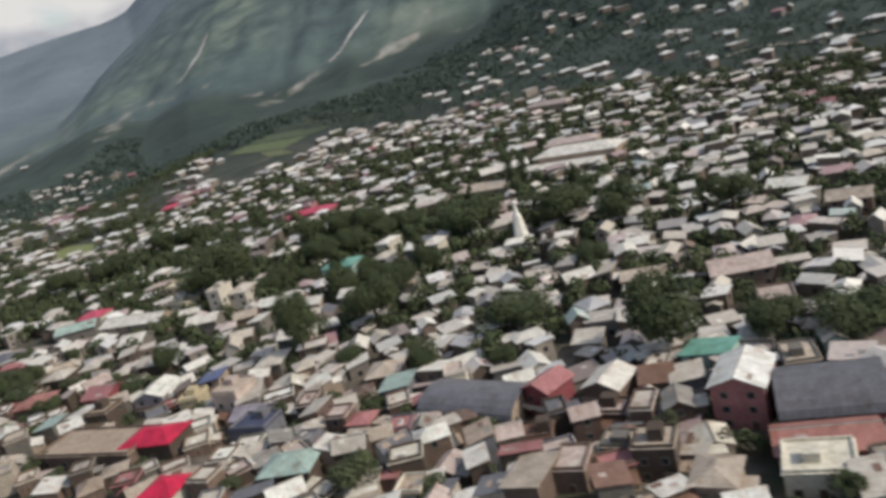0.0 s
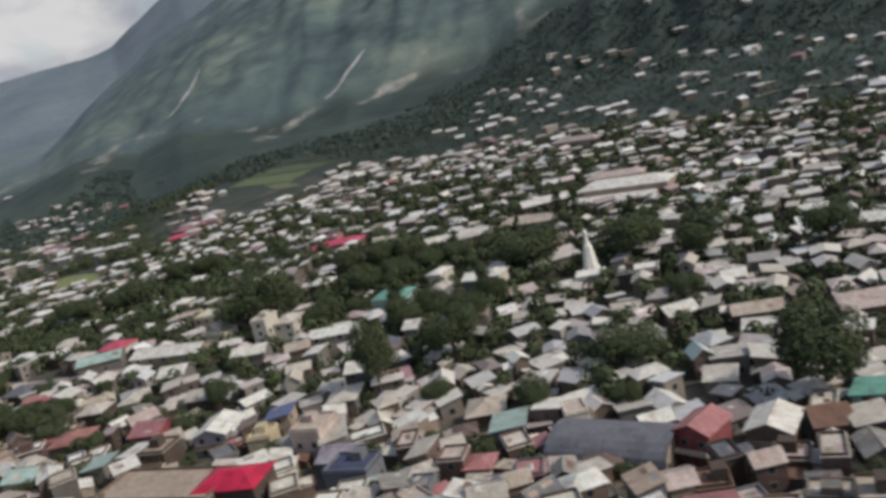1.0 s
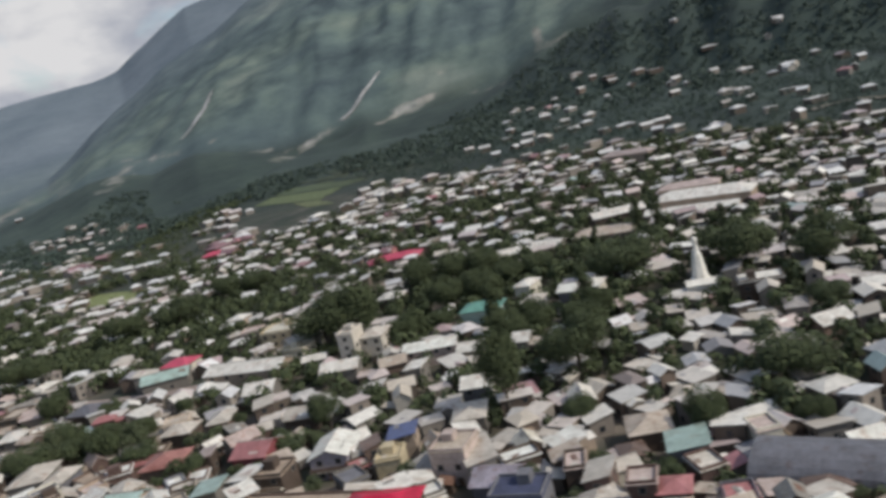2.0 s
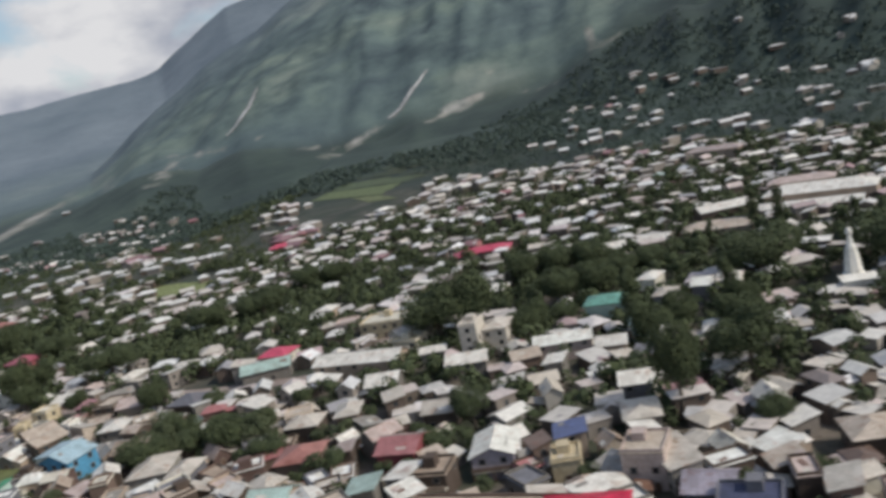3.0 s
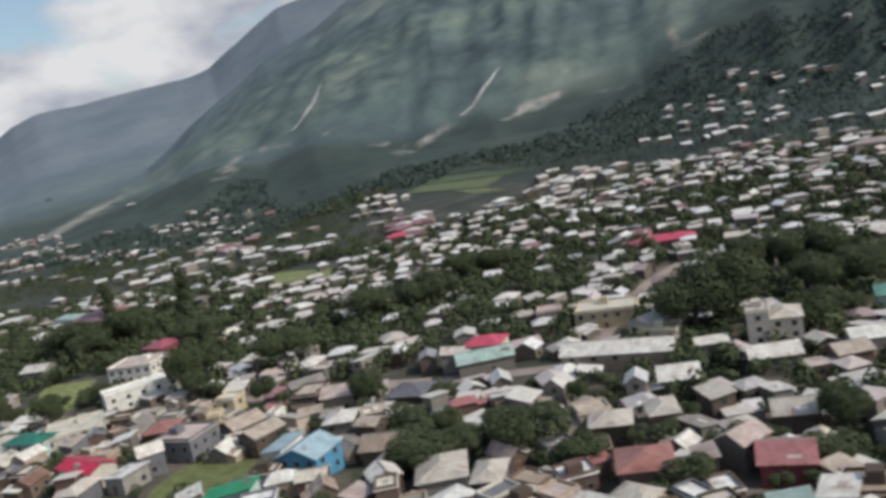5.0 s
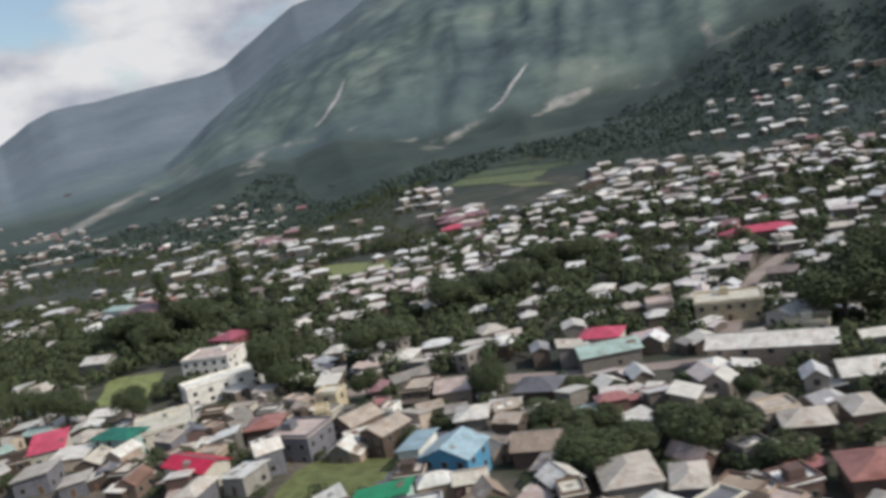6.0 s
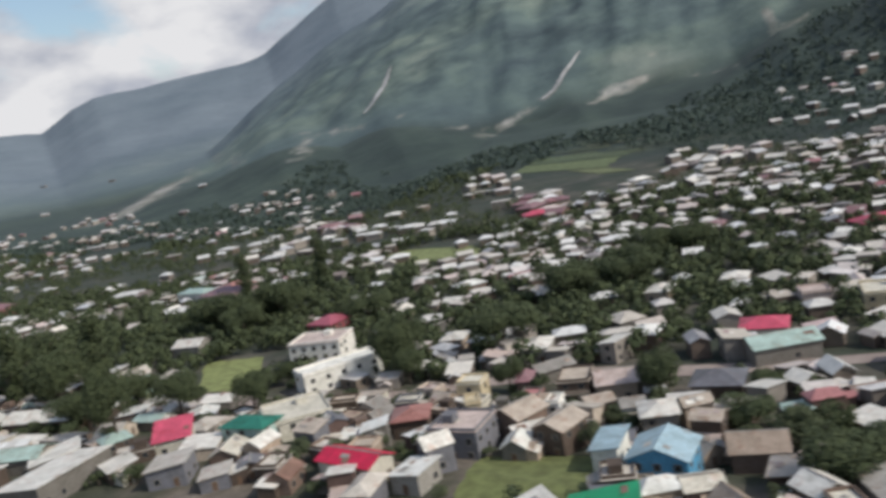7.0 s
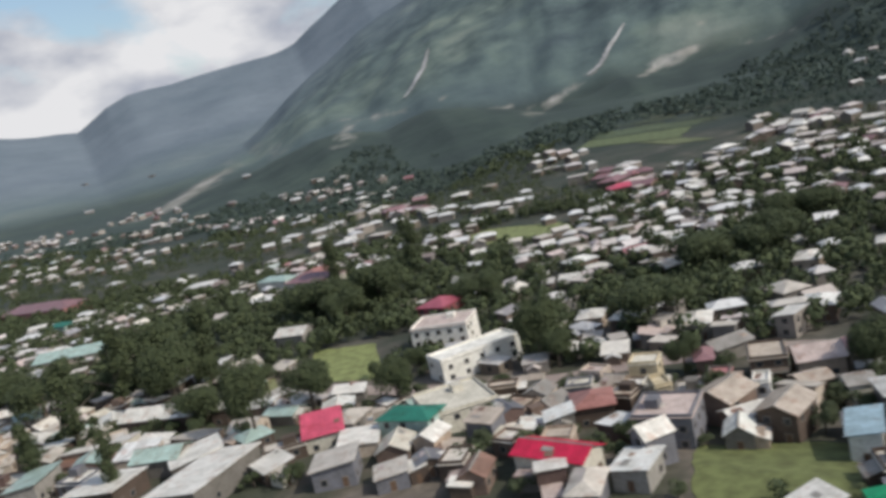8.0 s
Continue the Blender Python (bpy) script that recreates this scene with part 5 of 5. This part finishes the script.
TOWN_PALE = island_mat("town_pale_roofs", [(0.0, (0.72, 0.70, 0.66)), (0.45, (0.58, 0.56, 0.52)), (0.75, (0.68, 0.68, 0.66)), (1.0, (0.48, 0.42, 0.37))], 0.45)
town = Town()


def spot(x, y, w):
    """A pale roof that stands out farther off."""
    kind = rng.choice(["gable", "hip", "hip", "flat"])
    d = max(5.0, w * rng.uniform(0.6, 0.8))
    town.bright(x, y, d, w, 90 + rng.gauss(0, 14), kind, rng.uniform(3.0, 4.4), 1.5)
    block(x, y, w, d, 0)


spot(-189, 620, 8.3)
spot(-173, 594, 6.5)
spot(-152, 618, 8.3)
spot(-162, 610, 6.8)
spot(-142, 597, 6.6)
spot(-129, 585, 7.8)
spot(-104, 587, 9.3)
spot(-114, 543, 9.7)
spot(-120, 553, 8.6)
spot(-177, 473, 8.8)
spot(-157, 500, 8.5)
spot(-155, 514, 5.6)
spot(-144, 507, 6.5)
spot(-165, 428, 6.9)
spot(-181, 510, 8.7)
spot(-210, 479, 6.9)
spot(-208, 457, 5.5)
spot(-203, 445, 5.4)
spot(-211, 519, 6.5)
spot(-221, 515, 4.9)
spot(-223, 532, 5.6)
spot(-202, 596, 6.5)
spot(-238, 569, 7.3)
spot(-250, 540, 6.8)
spot(-246, 520, 5.4)
spot(-230, 577, 6.3)
spot(-264, 546, 5.7)
spot(-279, 653, 7.2)
spot(-287, 624, 8.3)
spot(-298, 629, 6.9)
spot(-316, 651, 10.2)
spot(-332, 724, 9.9)
spot(-330, 640, 9.9)
spot(-343, 667, 7.5)
spot(-308, 535, 6.8)
spot(-315, 541, 5.7)
spot(-264, 478, 5.8)
spot(-239, 453, 5.0)
spot(-233, 459, 5.0)
spot(-181, 402, 5.0)
spot(-230, 663, 7.4)
spot(-234, 699, 6.3)
spot(-261, 770, 7.1)
spot(-273, 810, 7.6)
spot(-236, 778, 7.2)
spot(-254, 727, 7.3)
spot(-430, 740, 10.4)
spot(-479, 813, 13.8)
spot(-540, 885, 11.1)
spot(-388, 686, 9.5)
spot(-378, 716, 8.3)
spot(-419, 882, 8.5)
spot(-527, 1030, 9.4)
spot(-573, 1169, 12.0)
spot(-761, 1415, 11.6)
spot(-1303, 2144, 15.0)
spot(-1591, 2301, 16.1)
spot(-1263, 1759, 16.6)
spot(-391, 628, 7.2)
spot(-423, 673, 9.4)
spot(-459, 712, 13.6)
spot(-469, 689, 8.3)
spot(-512, 732, 10.8)
spot(-468, 623, 7.4)
spot(-616, 741, 11.1)
spot(-644, 754, 8.1)
spot(-590, 738, 7.0)
spot(-638, 830, 8.8)
spot(-815, 907, 13.3)
spot(-891, 974, 14.6)
spot(-567, 646, 10.0)
spot(-463, 561, 18.0)
spot(-494, 603, 11.8)
spot(-562, 596, 7.7)
spot(-623, 687, 7.4)
spot(-485, 551, 12.1)
spot(-503, 546, 8.1)
spot(-482, 525, 6.4)
spot(-525, 542, 11.1)
spot(-498, 503, 8.8)
spot(-446, 501, 5.1)
spot(-424, 514, 8.2)
spot(-396, 477, 10.5)
spot(-409, 462, 5.1)
spot(-529, 498, 10.3)
spot(-509, 461, 11.8)
spot(-703, 952, 18.0)
spot(-562, 792, 12.1)
spot(-17, 768, 9.8)
spot(-12, 718, 7.4)
spot(26, 786, 10.2)
spot(32, 743, 9.7)
spot(63, 803, 8.4)
spot(75, 763, 10.0)
spot(35, 661, 6.8)
spot(90, 688, 14.4)
spot(109, 658, 12.3)
spot(90, 568, 9.1)
spot(98, 556, 6.0)
spot(117, 565, 12.3)
spot(128, 1065, 8.5)
spot(145, 1040, 8.4)
spot(160, 1019, 16.4)
spot(189, 996, 13.5)
spot(207, 923, 10.1)
spot(196, 849, 7.0)
spot(187, 721, 15.8)
spot(180, 657, 7.3)
spot(245, 825, 13.9)
spot(260, 959, 17.3)
spot(49, 579, 9.0)
spot(28, 570, 7.3)
spot(20, 504, 6.4)
spot(0, 573, 11.6)
spot(-63, 485, 8.3)
spot(-51, 458, 7.9)
spot(-34, 439, 8.7)
spot(-23, 470, 9.3)
spot(-12, 523, 7.9)
spot(3, 504, 7.7)
spot(-84, 552, 8.2)
spot(-91, 522, 6.4)
spot(-129, 579, 5.2)
spot(-526, 895, 15.6)
spot(-485, 845, 9.7)
spot(-540, 829, 7.4)
spot(-434, 715, 17.9)
spot(-458, 694, 7.3)
spot(-391, 615, 14.0)
spot(-355, 598, 11.6)
spot(-354, 640, 10.5)
spot(-336, 649, 14.0)
spot(-332, 672, 10.9)
spot(-255, 473, 8.7)
spot(-253, 449, 7.1)
spot(-236, 442, 5.0)
spot(-295, 465, 8.8)
spot(-272, 459, 11.0)
spot(-239, 534, 8.2)
spot(-238, 506, 6.6)
spot(-235, 545, 8.4)
spot(-210, 494, 6.2)
spot(-189, 482, 12.0)
spot(-185, 500, 8.8)
spot(-211, 554, 8.4)
spot(-144, 418, 6.0)
spot(-161, 483, 6.0)
spot(-147, 489, 7.2)
spot(-162, 369, 4.9)
spot(-176, 388, 5.7)
spot(-203, 379, 7.6)
spot(-194, 341, 7.5)
spot(-187, 361, 5.3)
spot(-233, 353, 7.3)
spot(-216, 343, 8.7)
spot(-262, 387, 8.3)
spot(-150, 336, 6.4)
spot(-167, 349, 5.1)
spot(-296, 437, 8.4)
spot(-356, 513, 7.3)
spot(-290, 608, 8.0)
spot(-30, 790, 8.5)
spot(6, 791, 9.5)
spot(53, 778, 8.5)
spot(60, 746, 9.0)
spot(74, 688, 9.5)
spot(98, 655, 9.1)
spot(106, 610, 10.2)
spot(87, 551, 12.3)
spot(73, 560, 7.8)
spot(103, 488, 8.3)
spot(50, 564, 12.5)
spot(37, 565, 9.4)
spot(191, 702, 12.0)
spot(164, 588, 8.4)
spot(191, 579, 13.5)
spot(204, 648, 11.2)
spot(162, 458, 9.4)
spot(221, 514, 9.3)
spot(244, 547, 8.3)
spot(259, 526, 13.0)
spot(154, 435, 7.7)
spot(104, 386, 6.7)
spot(118, 399, 8.2)
spot(138, 436, 10.2)
spot(118, 426, 7.4)
spot(83, 472, 10.7)
spot(135, 285, 8.0)
spot(126, 260, 6.6)
spot(138, 339, 5.1)
spot(155, 341, 5.3)
spot(85, 410, 5.8)
spot(85, 383, 7.7)
spot(70, 369, 4.8)
spot(75, 352, 8.1)
spot(74, 327, 5.7)
spot(69, 310, 4.9)
spot(71, 292, 5.1)
spot(48, 275, 4.9)
spot(63, 266, 7.9)
spot(66, 247, 8.8)
spot(77, 243, 5.9)
spot(78, 216, 4.9)
spot(101, 238, 6.0)
spot(96, 263, 7.9)
spot(132, 1069, 14.8)
spot(160, 1007, 10.1)
spot(202, 980, 16.6)
spot(95, 1036, 8.1)
spot(161, 660, 6.8)
spot(221, 569, 8.5)
spot(-30, 415, 8.2)
spot(-45, 413, 7.0)
spot(-33, 399, 9.1)
spot(-54, 450, 7.2)
spot(-64, 475, 7.5)
spot(-103, 534, 9.1)
spot(-148, 595, 8.5)
spot(-161, 571, 8.3)
spot(-122, 518, 6.0)
spot(-42, 456, 7.8)
spot(4, 306, 10.5)
spot(-6, 303, 6.9)
spot(-20, 317, 5.5)
spot(-31, 351, 4.9)
spot(-282, 630, 16.8)
spot(-304, 637, 15.8)
spot(-215, 561, 10.1)
spot(-148, 528, 7.7)
spot(-125, 486, 7.1)
spot(-304, 592, 9.3)
spot(-296, 534, 10.4)
spot(-216, 446, 8.6)
spot(-195, 463, 7.1)
spot(-178, 485, 5.9)
sites = []
for cell, lo, hi in ((6.1, -40, 75), (7.2, 75, 900)):
    for j in range(0, int(600 / cell)):
        for i in range(int(-745 / cell), int(390 / cell)):
            x, y = i * cell + (j % 2) * 0.4 * cell + rng.uniform(-0.3, 0.3) * cell, j * cell + rng.uniform(-0.3, 0.3) * cell
            if in_view(x, y) and lo <= y - edge(x) < hi and open_ground(x, y) and y < table(x, LIMIT):
                sites.append((y - edge(x), x, y))
sites.sort()
named = sheds = trees_named = 0
LOW = []
for near, x, y in sites:
    deep = min(1.0, max(0.0, near / 160))
    w, d = rng.uniform(3.7, 5.6 + 1.6 * deep), rng.uniform(4.4, 6.8 + 2.2 * deep)
    if rng.random() < town_density(x, y) - 0.09 and free(x, y, 1.9 + 0.9 * deep):
        kind = rng.choice(["gable"] * 5 + ["hip"] * 2 + ["flat"] * 5 + ["shed"] * 5)
        yaw = 70 * noise.noise((x * 0.007, y * 0.007, 8)) + rng.choice([0, 90, 180, 270]) + rng.gauss(0, 18)
        h = rng.choice([2.7, 2.9, 3.2, 3.6, 4.6, 5.3])
        rise = rng.uniform(0.8, 1.7) if kind != "shed" else rng.uniform(0.5, 1.2)
        if x < -285 and near < 45:
            if not free(x, y, 3.6):
                continue
            w, d, h = 1.4 * w, 1.4 * d, rng.choice((2.6, 2.8, 3.0))
        if named < 290:
            what = {"flat": "flat_roofed_house", "shed": "hut" if h < 3.5 else "house"}.get(kind, "house")
            house(x, y, w, d, yaw, kind, rng.choice(TOPS if x > -285 else PALE), rng.choice(WALLS), h, rise, 2, "houses of the town", kind=what, rng=rng)
            named += 1
        else:
            town.add(x, y, w, d, yaw, kind, h, rise, near < 170)
            block(x, y, w, d, yaw)
        if rng.random() < 0.6:
            a = rng.uniform(0, 6.28)
            q = rng.uniform(3.6, 5.0)
            x2, y2, w2, d2, yaw2 = x + q * math.cos(a), y + q * math.sin(a), rng.uniform(2.2, 3.8), rng.uniform(2.6, 4.6), yaw + rng.gauss(0, 14)
            if not open_ground(x2, y2):
                continue
            if sheds < 120:
                shed(x2, y2, w2, d2, yaw2, rng)
                sheds += 1
            else:
                town.add(x2, y2, w2, d2, yaw2, rng.choice(["shed", "shed", "flat", "gable"]), rng.uniform(2.0, 3.0), 0.6, False)
    elif free(x, y, 1.4):
        kind = rng.choice(["broad"] * 3 + ["small"] * 6 + ["poplar"]) if near > 45 else "small"
        if trees_named < 200:
            tree(x, y, kind, rng.uniform(0.5, 1.0), rng.randrange(99), rng.uniform(0.8, 1.2))
            trees_named += 1
        else:
            LOW.append((x, y, rng.uniform(1.9, 4.2)))
        if near > 40 or rng.random() < 0.5:
            LOW.append((x + rng.uniform(-4, 4), y + rng.uniform(-4, 4), rng.uniform(1.0, 2.4)))

# far part of the town and the houses strewn over the wooded slope
for i in range(3000):
    y = rng.uniform(590, 960)
    x = rng.uniform(-275 - 0.75 * (y - 128), 0.5 * y)
    if y < table(x, LIMIT) and open_ground(x, y) and rng.random() < town_density(x, y) - 0.2 - (0.2 if x < -450 else 0):
        town.add(x, y, rng.uniform(6, 10), rng.uniform(7, 13), rng.uniform(0, 180), rng.choice(["gable", "hip", "flat"]), rng.uniform(3, 6), 1.6, False)
YARDS = set()
for i in range(1000):
    x, y = rng.uniform(-30, 340), rng.uniform(420, 1060)
    lanes = abs(math.sin((y - 0.9 * x) * 0.035 + 1.5 * noise.noise((x * 0.01, y * 0.01, 2))))
    if y > table(x, LIMIT) and rng.random() < 0.24 * (lanes < 0.3) + 0.03:
        w, d, turn = rng.uniform(5, 9), rng.uniform(6, 11), rng.uniform(0, 180)
        if rng.random() < 0.7:
            town.bright(x, y, w, d, turn, rng.choice(["gable", "hip"]), rng.uniform(3, 5.5), 1.6)
        else:
            town.add(x, y, w, d, turn, rng.choice(["gable", "hip"]), rng.uniform(3, 5.5), 1.6, False)
        YARDS |= {(int(x // 9) + p, int(y // 9) + q) for p in (-1, 0, 1) for q in (-2, -1, 0)}
for i in range(320):
    y = rng.uniform(760, 1500)
    x = rng.uniform(-300 - 0.75 * (y - 128), -420)
    if ground_z(x, y) > 10 or noise.noise((x * 0.01, y * 0.01, 3)) < -0.1:
        continue
    town.add(x, y, rng.uniform(6, 9), rng.uniform(7, 12), rng.uniform(0, 180), rng.choice(["gable", "hip"]), rng.uniform(3, 5.5), 1.6, False)

houses_far = tagged(new("town_houses", town.wall.data("town_houses", [TOWN_WALL])), "crowded plastered houses spreading across the valley floor", "houses", kind="stuff")
for name, k, m in (("sheet_roofs", town.roof, TOWN_ROOF), ("flat_roofs", town.flat, TOWN_FLAT), ("pale_roofs", town.pale, TOWN_PALE), ("window_panes", town.pane, GLASS)):
    tagged(part(name, k.data(name, [m]), houses_far), kind="stuff")


def woods():
    k, hill = Mesh(), Mesh()
    spots = [(x, y, s, 96) for x, y, s in LOW]
    for i in range(26000):
        y = rng.uniform(330, 1500)
        x = rng.uniform(-275 - 0.8 * (y - 128), 0.60 * y)
        z = ground_z(x, y)
        g = noise.noise((x * 0.007, y * 0.007, 6.0)) + 0.5 * noise.noise((x * 0.03, y * 0.03, 1.0))
        inside = y < table(x, LIMIT)
        if (int(x // 9), int(y // 9)) in YARDS:
            continue
        reach = hill_reach(x, y)
        if not inside and (reach > 0.75 + 0.3 * g or (x < -60 and reach > 0.25 + 0.4 * g)):
            continue
        if not inside and x > -30:
            g += 0.5
        if y > 600 and x < -200:
            g += 0.3
        if g > (0.0 if inside else -0.25 if x > -30 else -0.1) and open_ground(x, y) and (y > 590 or free(x, y, 1.5)):
            spots.append((x, y, rng.uniform(1.8, 3.6) if inside else rng.uniform(1.8, 3.6), 22 if y < 800 else 14))
    for x, y, s, count in spots:
        z = ground_z(x, y)
        for lobe in range(3):
            c = Vector((x + rng.gauss(0, s * 0.5), y + rng.gauss(0, s * 0.5), z + s * rng.uniform(0.7, 1.5)))
            r = s * rng.uniform(0.5, 0.85)
            for q in range(count // 2):
                dv = Vector((rng.gauss(0, 1), rng.gauss(0, 1), rng.gauss(0.2 if count > 20 else 0.8, 1))).normalized()
                p = c + dv * r * rng.uniform(0.7, 1.05)
                u = Matrix.Rotation(rng.uniform(0, 3), 3, dv) @ dv.orthogonal().normalized() * r * (0.58 if count < 20 else 0.26)
                v = dv.cross(u)
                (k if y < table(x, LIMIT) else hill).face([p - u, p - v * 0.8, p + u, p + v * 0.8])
    return k, hill


# foothill leaves carry a painted haze tint, bluer than the town trees
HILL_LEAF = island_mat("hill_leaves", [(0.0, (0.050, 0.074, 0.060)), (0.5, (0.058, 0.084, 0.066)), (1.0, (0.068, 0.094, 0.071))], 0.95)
low_woods, hill_woods = woods()
tagged(new("woods", low_woods.data("woods", [LEAF])), "dark green orchards and trees between the houses", "trees", kind="stuff")
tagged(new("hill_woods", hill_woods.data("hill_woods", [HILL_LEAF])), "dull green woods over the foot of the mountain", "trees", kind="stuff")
